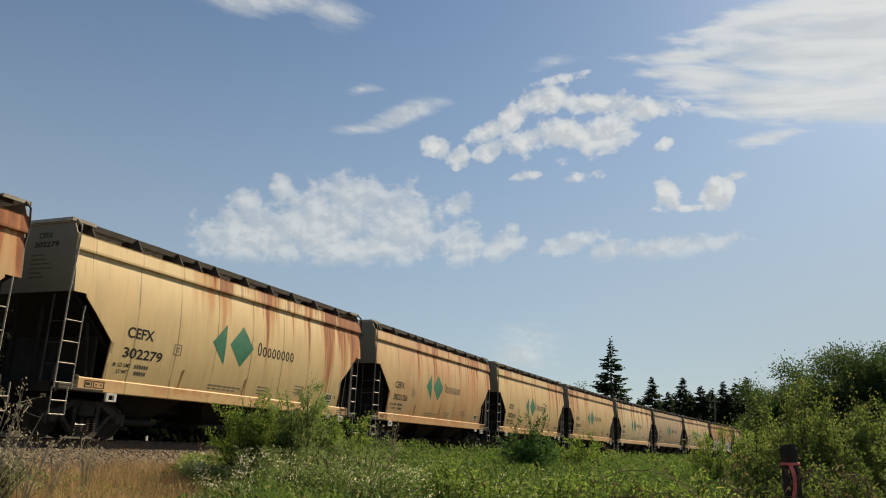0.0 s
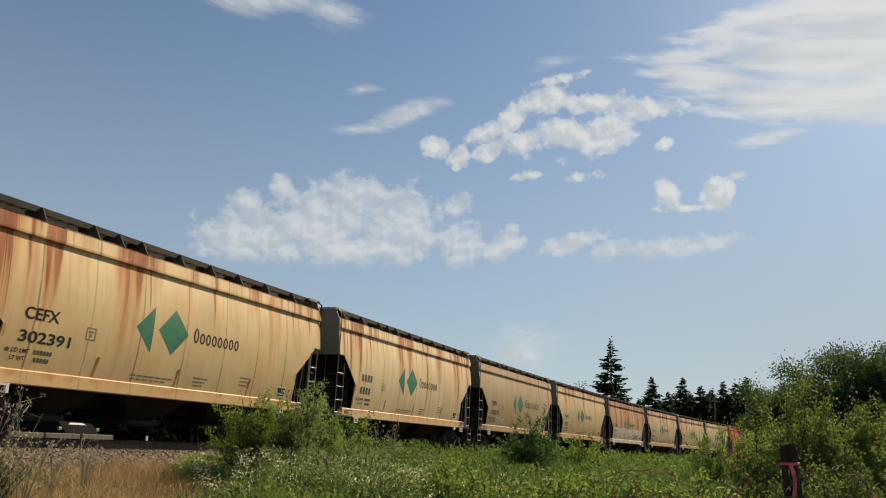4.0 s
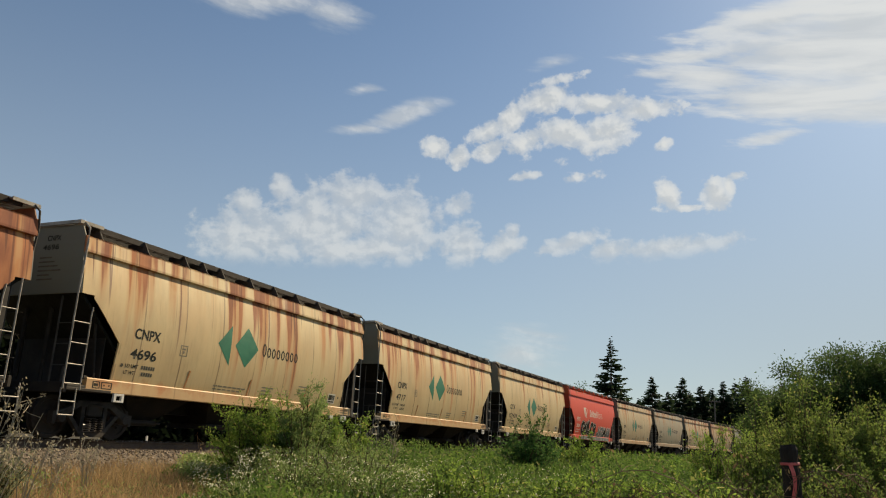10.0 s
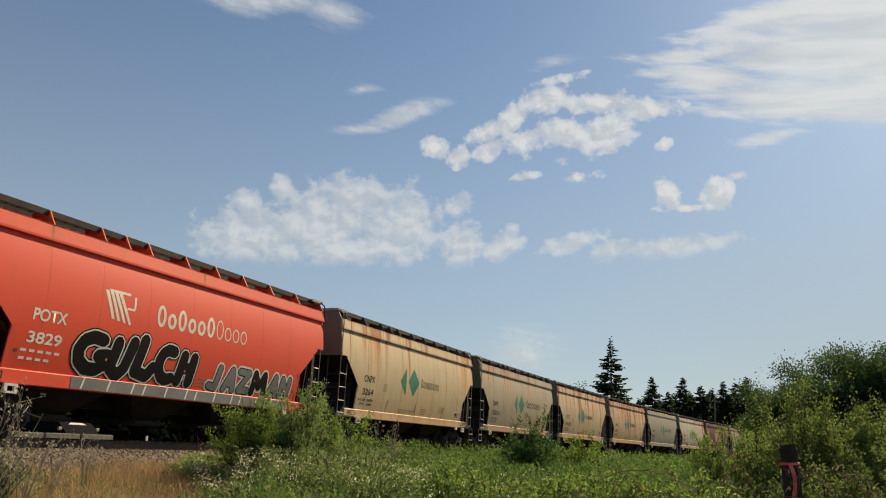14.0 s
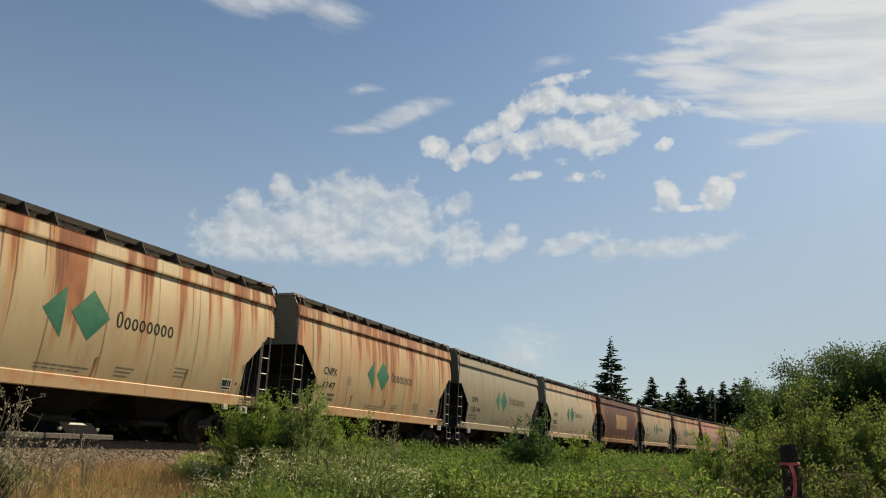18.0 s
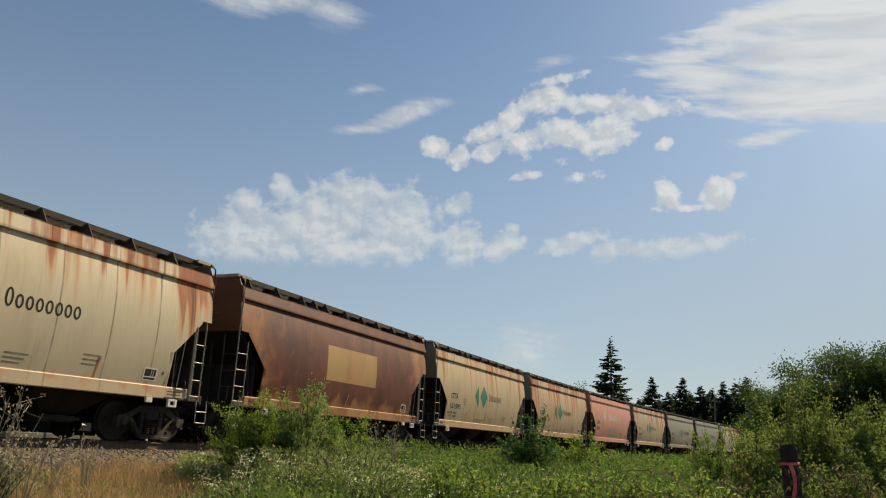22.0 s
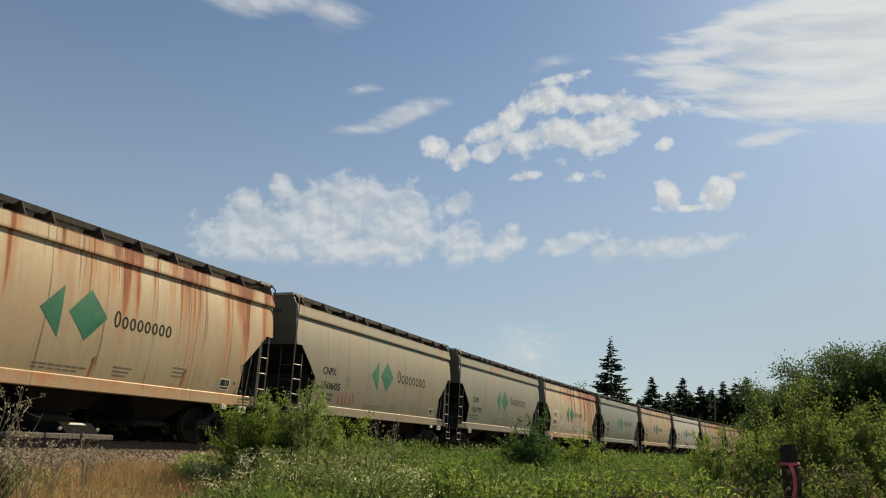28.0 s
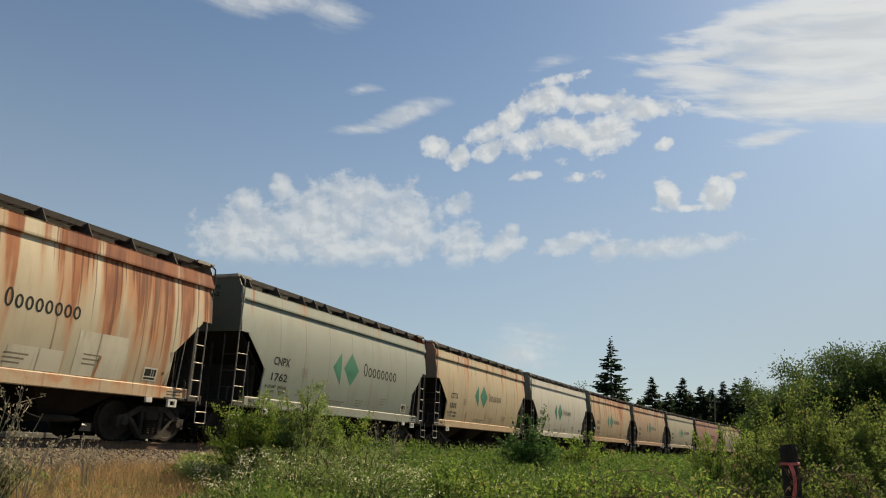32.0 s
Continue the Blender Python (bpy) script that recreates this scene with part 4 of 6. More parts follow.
    D["hand_wheel"] = Geo().spin([(0.26, -0.015), (0.285, 0.0), (0.26, 0.015), (0.24, 0.0), (0.26, -0.015)], 20).mesh("brake_wheel", M["shaded_dusty_steel"])
    for key, dx in (("", 0.08), ("big_", 0.50)):
        D[key + "triangle"] = decal_mesh("green_triangle", [[(-1.54 + dx, 2.63), (-1.00 + dx, 3.18), (-1.00 + dx, 2.08)]], M["green_mark"])
        D[key + "diamond"] = decal_mesh("green_diamond", [[(-0.82 + dx, 2.66), (-0.30 + dx, 3.22), (0.22 + dx, 2.66), (-0.30 + dx, 2.10)]], M["green_mark"])
    # word beside the diamonds, kept as plain letter-sized blocks
    def rings(x, z, n, pitch, w, tall, short, t, high=(0,)):
        out = []
        for k in range(n):
            h, a = (tall if k in high else short), x + k * pitch
            rim, hole = arc(a + w / 2, z + h / 2, w / 2, h / 2, 0, 360, 16), arc(a + w / 2, z + h / 2, w / 2 - t, h / 2 - t, 0, 360, 16)
            out += [[rim[q], rim[q + 1], hole[q + 1], hole[q]] for q in range(16)]
        return out
    D["word"] = decal_mesh("word_mark", rings(0.50, 2.50, 8, 0.233, 0.185, 0.39, 0.29, 0.046), M["ink"])
    D["big_word"] = decal_mesh("word_mark", rings(1.08, 2.52, 8, 0.335, 0.27, 0.48, 0.35, 0.058), M["ink"])
    D["red_word"] = decal_mesh("word_mark", rings(-1.04, 2.72, 6, 0.362, 0.30, 0.54, 0.39, 0.085, (0, 2, 5)) + rings(1.15, 2.72, 4, 0.34, 0.28, 0.52, 0.37, 0.035), M["white_ink"])
    D["load_words"] = [lettering("LD LMT", -4.50, 1.665, 0.085, 0.40, M["ink"]), lettering("LT WT", -4.50, 1.515, 0.085, 0.33, M["ink"])]
    D["load_values"] = [decal_mesh("load_data", [bar(-4.00 + i * 0.075, 1.665, 0.055, 0.085) for i in range(6)], M["worn_ink"]), decal_mesh("load_data", [bar(-3.96 + i * 0.075, 1.515, 0.055, 0.085) for i in range(5)], M["worn_ink"])]
    small = []
    for r, (n, w) in enumerate(((5, 0.9), (4, 0.7))):
        for i in range(n):
            small.append(bar(-4.50 + i * w / n * 1.1, 1.70 - r * 0.16, w / n * 0.72, 0.055))
    D["load_lines_white"] = decal_mesh("load_data", small, M["white_ink"])
    D["test_box"] = decal_mesh("test_stencil", [bar(-2.84, 2.12, 0.26, 0.025), bar(-2.84, 2.37, 0.26, 0.025), bar(-2.84, 2.145, 0.025, 0.225), bar(-2.605, 2.145, 0.025, 0.225), bar(-2.78, 2.28, 0.14, 0.04), bar(-2.74, 2.19, 0.06, 0.06)], M["faded_ink"])
    D["fine_lines"] = decal_mesh("fine_print", [bar(-1.36 + 0.20 * i, 1.50, 0.17, 0.035) for i in range(7)] + [bar(-1.36 + 0.20 * i, 1.42, 0.15, 0.03) for i in range(6)] + [bar(0.75, 1.62 - 0.09 * r, 0.55 - 0.08 * r, 0.035) for r in range(3)] + [bar(2.6, 1.80 - 0.10 * r, 0.5 - 0.06 * r, 0.035) for r in range(3)], M["faded_ink"])
    D["placard"] = decal_mesh("black_placard", [bar(4.46, 1.535, 0.20, 0.165), bar(4.68, 1.535, 0.05, 0.165), bar(4.75, 1.535, 0.07, 0.165), bar(4.46, 1.46, 0.36, 0.045)], M["ink"], 0.006)
    D["placard_back"] = decal_mesh("white_placard", [bar(4.42, 1.43, 0.44, 0.31)], M["white_ink"], 0.004)
    D["dots"] = [decal_mesh("reflector_dot", [[(x + 0.045 * math.cos(a * 0.7854), z + 0.045 * math.sin(a * 0.7854)) for a in range(8)]], M["worn_ink"]) for x, z in ((-4.60, 1.70), (5.05, 1.64))]
    D["end_lines"] = Geo().add([(-HALF - 0.034, y, z) for r in range(6) for y, z in ((-0.12, 3.95 - r * 0.10), (-0.50 - 0.11 * (r * 5 % 4), 3.95 - r * 0.10), (-0.50 - 0.11 * (r * 5 % 4), 3.915 - r * 0.10), (-0.12, 3.915 - r * 0.10))],
                              [(4 * r, 4 * r + 1, 4 * r + 2, 4 * r + 3) for r in range(6)]).mesh("end_print", M["worn_ink"])
    return D


CREAM, SAND, GREY, STRAW = (0.60, 0.465, 0.245), (0.52, 0.37, 0.19), (0.40, 0.365, 0.26), (0.66, 0.55, 0.34)
# marks, number, base colour, rust, reach, wash, style
CARS = [
    ("", "", SAND, 0.75, 1.2, 0.5, "plain"),
    ("CEFX", "302279", CREAM, 0.66, 1.3, 0.25, "plain"), ("CEFX", "302126", SAND, 0.62, 2.0, 0.9, "plain"),
    ("CEFX", "302365", CREAM, 0.70, 1.7, 0.5, "plain"), ("CEFX", "302391", CREAM, 0.66, 1.5, 0.5, "plain"),
    ("", "", STRAW, 0.74, 1.7, 0.4, "plain"), ("CNPX", "150273", (0.42, 0.32, 0.185), 0.22, 1.6, 0.5, "smooth"),
    ("CNPX", "4783", CREAM, 0.66, 1.4, 0.5, "plain"), ("CNPX", "4314", SAND, 1.15, 2.4, 0.9, "low_band"),
    ("CNPX", "4696", CREAM, 0.80, 1.7, 0.4, "plain"), ("CNPX", "4717", CREAM, 0.72, 1.4, 0.4, "plain"),
    ("CITX", "151424", CREAM, 0.42, 1.2, 0.25, "plain"), ("POTX", "3829", (0.68, 0.072, 0.034), 0.02, 0.6, 0.0, "red"),
    ("CNPX", "3264", CREAM, 0.66, 1.6, 0.4, "plain"), ("CNPX", "150211", (0.345, 0.300, 0.200), 0.48, 0.9, 0.3, "smooth"),
    ("CITX", "151032", CREAM, 0.70, 1.6, 0.4, "plain"), ("CNPX", "4747", CREAM, 0.82, 1.9, 0.6, "plain"),
    ("CNPX", "150146", (0.300, 0.280, 0.200), 0.12, 1.0, 0.2, "smooth"), ("CNPX", "3803", STRAW, 0.52, 0.9, 0.15, "plain"),
    ("", "", (0.20, 0.075, 0.038), 0.55, 2.6, 0.5, "brown"), ("CITX", "151593", CREAM, 0.62, 1.8, 0.3, "plain"),
    ("CEFX", "302789", CREAM, 0.76, 2.0, 0.5, "plain"), ("", "", (0.60, 0.27, 0.195), 0.10, 1.0, 0.1, "pink"),
    # smooth cars from here on carry the dimmed sun in a darker base
    ("CITX", "151502", CREAM, 0.70, 2.2, 0.4, "plain"), ("CNPX", "150605", (0.250, 0.248, 0.188), 0.10, 1.0, 0.2, "smooth"),
    ("CNPX", "150193", (0.232, 0.250, 0.205), 0.20, 1.0, 0.1, "smooth"), ("CNPX", "3300", (0.52, 0.47, 0.34), 0.80, 1.6, 0.35, "patched"),
    ("CNPX", "1762", (0.235, 0.268, 0.235), 0.06, 0.6, 0.05, "smooth"), ("CITX", "", CREAM, 0.40, 1.2, 0.3, "plain"),
    ("", "", (0.66, 0.63, 0.54), 0.05, 0.6, 0.0, "plain"), ("", "", CREAM, 0.70, 1.6, 0.6, "plain"), ("", "", SAND, 0.62, 1.4, 0.7, "plain"),
    ("", "", GREY, 0.20, 1.0, 0.2, "smooth"), ("", "", (0.30, 0.14, 0.09), 0.3, 1.5, 0.3, "smooth"), ("", "", CREAM, 0.5, 1.2, 0.3, "plain"),
    ("", "", CREAM, 0.6, 1.2, 0.3, "plain"), ("", "", SAND, 0.5, 1.2, 0.4, "plain"), ("", "", GREY, 0.3, 1.2, 0.3, "smooth"),
]
LOOKS = {"plain": "cream covered hopper car streaked with rust, green diamonds on its side", "smooth": "dusty grey-tan covered hopper car with green diamonds on its side",
         "low_band": "heavily rusted cream hopper car with a repainted pale lower band", "red": "red covered hopper car with black and silver graffiti",
         "brown": "rust-brown covered hopper car with a blank tan panel", "pink": "faded salmon-red covered hopper car with pale graffiti",
         "patched": "rusted cream hopper car with pale repainted patches"}
BIAS = {0: 0.018, 1: 0.012, 2: 0.006, 5: -0.004, 7: 0.004, 20: -0.006, 22: 0.004, 25: 0.026, 17: 0.01, 19: 0.0}     # rust towards one end
WHEELS, TRAIN = [], []


def graffiti(kind):
    """Spray-painted fat letters: dark rim, pale line, dark fill."""
    if kind == "red":
        fat = [arc(-2.72, 1.86, 0.42, 0.36, 60, 325) + [(-2.34, 1.86), (-2.58, 1.82)],
               [(-2.08, 2.18), (-2.20, 1.60), (-1.98, 1.45), (-1.80, 1.62), (-1.62, 2.24)],
               [(-1.30, 2.34), (-1.46, 1.60), (-1.08, 1.52), (-0.92, 1.74)],
               arc(-0.42, 1.86, 0.32, 0.36, 65, 300), [(0.10, 2.14), (-0.02, 1.50)], [(0.46, 2.12), (0.38, 1.50)], [(0.06, 1.84), (0.42, 1.84)]]
        rim, line, fill = [], [], []
        for p in fat:
            rim += stroke(p, 0.42)
            line += stroke(p, 0.36)
            fill += stroke(p, 0.29)
        spans = [(1.10, 1.64), (1.66, 2.26), (2.32, 2.88), (2.94, 3.66), (3.70, 4.26), (4.30, 4.88)]
        halo, dark, core, ink = [], [], [], []
        for k, (x0, x1) in enumerate(spans):
            ways = {0: [[(x1 - 0.10, 1.98), (x1 - 0.22, 1.46), (x0 + 0.08, 1.50)]], 1: [[(x0 + 0.12, 1.46), (x0 + 0.40, 1.98), (x1 - 0.10, 1.46)], [(x0 + 0.28, 1.62), (x1 - 0.18, 1.62)]],
                    2: [[(x0 + 0.06, 1.98), (x1 - 0.08, 1.96), (x0 + 0.10, 1.48), (x1 - 0.06, 1.48)]], 3: [[(x0 + 0.08, 1.46), (x0 + 0.16, 1.98), (x0 + 0.36, 1.62), (x1 - 0.12, 1.98), (x1 - 0.08, 1.46)]],
                    4: [[(x0 + 0.10, 1.46), (x0 + 0.38, 1.98), (x1 - 0.10, 1.46)], [(x0 + 0.24, 1.62), (x1 - 0.16, 1.62)]], 5: [[(x0 + 0.08, 1.46), (x0 + 0.14, 1.96), (x1 - 0.14, 1.50), (x1 - 0.08, 1.96)]]}[k]
            for q in ways:
                halo += stroke(q, 0.34)
                dark += stroke(q, 0.235)
                (ink if k == 3 else core).extend(stroke(q, 0.18))
        return [("graffiti_rim", rim, "black_spray", 0.005), ("graffiti_line", line, "white_spray", 0.008), ("graffiti_fill", fill, "black_spray", 0.011),
                ("graffiti_halo", halo, "white_spray", 0.006), ("graffiti_edge", dark, "black_spray", 0.009), ("graffiti_grey", core, "grey_spray", 0.012), ("graffiti_black", ink, "black_spray", 0.012)]
    if kind == "pink":
        waves = [arc(-0.9 + 0.62 * k, 1.80, 0.20, 0.34, 40 + 60 * k, 300 + 60 * k) for k in range(5)] + [[(-1.2, 1.42), (1.9, 1.48)]]
        return [("graffiti", [q for p in waves for q in stroke(p, 0.17)], "teal_spray", 0.005), ("graffiti_line", [q for p in waves[:5] for q in stroke(p, 0.05)], "faded_ink", 0.007)]
    if kind == "scrawl":
        tag = [arc(1.75 + 0.36 * k, 1.62, 0.15, 0.17, 60 * k, 60 * k + 290, 8) for k in range(6)] + [[(1.6, 1.42), (3.9, 1.86)]]
        return [("graffiti", [q for p in tag for q in stroke(p, 0.035)], "ink", 0.007)]
    if kind == "pale":
        tag = [[(-3.7 + 0.22 * k, 1.42 + 0.06 * (k % 3)), (-3.58 + 0.22 * k, 1.80), (-3.48 + 0.22 * k, 1.46)] for k in range(6)] + [[(-3.8, 1.50), (-2.3, 1.72)]]
        return [("graffiti", [q for p in tag for q in stroke(p, 0.030)], "white_ink", 0.007)]
    if kind == "rosy":
        tag = [arc(-3.05 + 0.26 * k, 1.66, 0.12, 0.20, 50 * k, 50 * k + 300, 8) for k in range(4)]
        return [("graffiti", [q for p in tag for q in stroke(p, 0.045)], "red_spray", 0.007)]
    if kind == "teal":
        tag = [arc(-0.75 + 0.26 * k, 1.68, 0.13, 0.20, 70 * k, 70 * k + 290, 8) for k in range(4)]
        return [("graffiti", [q for p in tag for q in stroke(p, 0.05)], "teal_spray", 0.007)]
    return []


TAGS = {5: "pale", 23: "rosy", 24: "teal"}        # small scrawls on otherwise plain cars


def hopper_car(i, spec, D):
    marks, number, base, rust, reach, wash, style = spec
    if i >= 12 and style not in ("brown", "pink", "smooth", "patched"):      # rear cars' base darkened and greyed, for a sun dimmed by cloud
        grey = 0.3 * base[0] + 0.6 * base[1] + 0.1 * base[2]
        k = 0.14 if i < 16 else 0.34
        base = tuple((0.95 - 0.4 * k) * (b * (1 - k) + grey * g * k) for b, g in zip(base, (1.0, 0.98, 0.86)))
    elif i < 6 and style == "plain":                    # base brightened and warmed at the head
        base = tuple(b * g for b, g in zip(base, (1.07, 1.04, 0.98)))
    red = style in ("red", "pink")
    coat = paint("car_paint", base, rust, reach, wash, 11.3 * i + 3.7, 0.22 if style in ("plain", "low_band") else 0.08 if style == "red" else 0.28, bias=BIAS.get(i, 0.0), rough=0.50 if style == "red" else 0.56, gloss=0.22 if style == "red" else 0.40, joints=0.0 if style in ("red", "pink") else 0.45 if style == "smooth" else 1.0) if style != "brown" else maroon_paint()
    # end sheets face away from the sun: their shade is put into colour and grime
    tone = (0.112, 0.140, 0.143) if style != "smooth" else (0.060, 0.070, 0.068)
    shaded_end = paint("shaded_end_paint", tuple(0.12 * b + 0.82 * t for b, t in zip(base, tone)) if style not in ("red", "brown", "pink") else tuple(0.55 * b for b in base), 0.05, 0.6, 0.05, 7.1 * i, 0.6)
    car = thing("covered_hopper_car", LOOKS[style], "freight car", on_track(START + PITCH * i), "cars of the freight train")
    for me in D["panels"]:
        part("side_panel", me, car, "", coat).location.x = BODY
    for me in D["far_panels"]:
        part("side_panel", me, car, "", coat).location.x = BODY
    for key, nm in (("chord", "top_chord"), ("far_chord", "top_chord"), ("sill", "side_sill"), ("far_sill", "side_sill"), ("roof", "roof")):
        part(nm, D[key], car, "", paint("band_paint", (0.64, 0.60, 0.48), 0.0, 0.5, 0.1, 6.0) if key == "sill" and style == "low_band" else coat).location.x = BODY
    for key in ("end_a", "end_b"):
        part("end_sheet", D[key], car, "", shaded_end).location.x = BODY
    for key, nm in (("hatch", "trough_hatch"), ("far_board", "running_board"), ("slope_a", "slope_sheet"), ("slope_b", "slope_sheet"), ("centre_sill", "centre_sill"),
                    ("deck_a", "end_deck"), ("deck_b", "end_deck"), ("deck_a_corner", "corner_sill"), ("deck_b_corner", "corner_sill"), ("deck_a_frame", "end_frame"), ("deck_b_frame", "end_frame"), ("deck_a_bulkhead", "blocking_plate"), ("deck_b_bulkhead", "blocking_plate"),
                    ("end_board_a", "end_walkway"), ("end_board_b", "end_walkway"), ("deck_a_pole", "grab_pole"), ("deck_b_pole", "grab_pole"), ("coupler_a", "coupler"), ("coupler_b", "coupler")):
        ob = part(nm, D[key], car, "", M["rusty_steel"] if red and nm in ("slope_sheet", "blocking_plate") else None)
        if nm not in ("grab_pole", "coupler"):
            ob.location.x = BODY
        if nm == "end_walkway":
            tagged(ob, kind="stuff")
    board = part("running_board", D["board"], car, "dark steel grating walkway")
    board.location.x = BODY
    for k in range(10):
        for nm, key in (("board_bracket", "bracket"), ("bracket_flange", "flange")):
            part(nm, D[key], board, "", coat if style == "red" else None).location.x = (-5.82, -4.38, -2.98, -2.25, -1.52, -0.2, 1.0, 2.2, 3.5, 4.9)[k]
    for key, sg in (("deck_a", -1), ("deck_b", 1)):
        ladder = part("ladder", D[key + "_ladder"], car, "pale galvanised ladder")
        for z in (1.17, 1.57, 2.02, 2.47):
            part("rung", D[key + "_rung"], ladder).location.z = z
        part("foot_step", D[key + "_step"], car)
        part("end_ladder", D[key + "_end_ladder"], car).location.x = BODY
        part("brake_gear", D[key + "_gear"], car).location.x = BODY
    part("corner_post", D["corner_post"], car)
    part("hand_rod", D["rod"], car)
    part("lift_lug", D["block"], car).location.x = 4.70
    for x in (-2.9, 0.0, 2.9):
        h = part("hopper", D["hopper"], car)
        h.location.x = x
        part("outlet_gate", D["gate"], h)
    for x in (-4.58, 5.45):
        part("jacking_pad", D["pad"], car, "pale square pad with a dark hole").location.x = x
    for x in (-2.42, 0.12, 3.0) if style != "smooth" else ():
        part("stake_pocket", D["post"], car, "", M["rust_bar"]).location.x = x
    for x in (-5.0, 5.0):
        part("corner_stiffener", D["end_stay"], car, "", coat).location.x = x + BODY
    bw = part("brake_wheel", D["hand_wheel"], car)
    bw.matrix_basis = pose(6.36, -0.55, 2.1, 0, 0, 90)
    for x in (BODY - 5.03, BODY + 5.06):
        truck = part("truck", D["bolster"], car, "dusty cast-steel truck")
        truck.location.x = x
        part("side_frame", D["side_frame"], truck)
        part("side_frame", D["far_frame"], truck)
        tagged(part("spring_nest", D["springs"], truck), kind="stuff")
        for a in (-0.889, 0.889):
            w = part("wheelset", D["wheelset"], truck, "steel wheels on an axle")
            w.location = (a, 0, 0.482)
            WHEELS.append((w, a))
    # painted marks
    ink = M["white_ink"] if red else M["ink"]
    if style not in ("brown",):
        if red:
            stripes = [[(-2.42 + a, 2.68 - a * 0.12), (-2.34 + a, 2.68 - a * 0.12), (-2.58 + a * 0.75, 3.30), (-2.68 + a * 0.75, 3.30)] for a in (0.0, 0.17, 0.34, 0.51)]
            part("emblem", decal_mesh("emblem", stripes + [bar(-2.55, 3.28, 0.62, 0.06), bar(-2.0, 2.95, 0.24, 0.05), bar(-1.80, 3.0, 0.06, 0.28)], ink), car, "pale striped emblem")
            tagged(part("word_mark", D["red_word"], car), "row of pale rings", kind="stuff")
        else:
            big = "big_" if style == "smooth" else ""
            part("green_triangle", D[big + "triangle"], car, "green triangle mark")
            part("green_diamond", D[big + "diamond"], car, "green diamond mark")
            tagged(part("word_mark", D[big + "word"], car), "row of dark rings", kind="stuff")
        tagged(part("fine_print", D["fine_lines"], car), kind="stuff")
        part("test_stencil", D["test_box"], car)
        if red:
            tagged(part("load_data", D["load_lines_white"], car), kind="stuff")
        else:
            for me in D["load_words"]:
                part("load_word", me, car, "small painted letters")
            if number == "4717":
                part("load_limit", lettering("228500", -4.00, 1.665, 0.085, 0.44, M["ink"]), car, "small painted number")
                part("light_weight", lettering("57500", -3.96, 1.515, 0.085, 0.37, M["ink"]), car, "small painted number")
            else:
                for me in D["load_values"]:
                    tagged(part("load_data", me, car), kind="stuff")
    part("white_placard", D["placard_back"], car)
    part("black_placard", D["placard"], car)
    part("end_print", D["end_lines"], car).location.x = BODY
    for me in D["dots"]:
        part("reflector_dot", me, car)
    tagged(part("sill_plate", D["sill_plate"], car), kind="stuff")
    tagged(part("sill_print", D["sill_print"], car), kind="stuff")
    if marks:
        part("reporting_mark", lettering(marks, -4.39, 2.34, 0.25, 0.82, ink), car, "painted letters")
        part("end_mark", lettering(marks, -0.27, 4.32, 0.125, 0.42, M["ink"], "end"), car).location.x = BODY
    elif style not in ("brown",):
        tagged(part("reporting_mark", decal_mesh("reporting_mark", [bar(-4.42 + k * 0.21, 2.34, 0.16, 0.25) for k in range(4)], M["worn_ink"]), car), kind="stuff")
    if number:
        part("car_number", lettering(number, -4.42, 1.88, 0.235, 0.205 * len(number), ink), car, "painted number")
        part("end_number", lettering(number, -0.17, 4.11, 0.125, 0.125 * len(number), M["ink"], "end"), car).location.x = BODY
    elif style not in ("brown",):
        tagged(part("car_number", decal_mesh("car_number", [bar(-4.44 + k * 0.20, 1.90, 0.15, 0.235) for k in range(4)], M["worn_ink"]), car), kind="stuff")
    if style == "brown":
        part("blank_panel", decal_mesh("blank_panel", [bar(-1.42, 2.17, 3.48, 1.16)], paint("panel_paint", (0.40, 0.27, 0.115), 0.0, 0.6, 0.75, 3.0, joints=0.0)), car, "blank tan repainted panel")
    fresh = (0.64, 0.60, 0.48)
    if style == "low_band":
        part("repainted_band", decal_mesh("repainted_band", [bar(-4.80, 1.347, 10.06, 0.94)], paint("band_paint", fresh, 0.0, 0.5, 0.1, 5.0), 0.0025), car, "pale repainted lower band")
    if style == "patched":
        coat2 = paint("patch_paint", fresh, 0.1, 0.5, 0.2, 8.0)
        for x, w, h in ((-4.6, 1.5, 1.45), (-3.09, 1.2, 0.9), (-1.7, 2.0, 0.75), (0.8, 1.3, 0.45), (2.4, 1.4, 0.95)):
            part("repainted_patch", decal_mesh("repainted_patch", [bar(x, 1.36, w, h)], coat2, 0.0025), car, "pale repainted patch")
    if style == "red":        # the spray runs on over the sill
        g = Geo().box(-3.15, 4.80, -1.484, -1.476, 1.07, 1.325)
        part("graffiti_foot", g.mesh("graffiti_foot", M["grey_spray"]), car, "grey sprayed band")
        g = Geo()
        for k in range(13):
            x = -2.9 + k * 0.60 + 0.12 * (k * 7 % 3)
            g.add([(x, -1.487, 1.08), (x + 0.045, -1.487, 1.08), (x + 0.12, -1.487, 1.32), (x + 0.07, -1.487, 1.32)], [(0, 1, 2, 3)])
        part("graffiti_drop", g.mesh("graffiti_drop", M["white_spray"]), car, "white sprayed strokes")
    for nm, shapes, mat, lift in graffiti({"low_band": "scrawl"}.get(style, TAGS.get(i, style))):
        part(nm, decal_mesh(nm, shapes, M[mat], lift), car, "spray-painted lettering shapes")
    TRAIN.append((car, i))


def train():
    for spec in CARS:
        for text in spec[:2]:
            if text:
                glyphs(text)
    D = car_meshes()
    for k, spec in enumerate(CARS):
        hopper_car(k - 1, spec, D)


train()


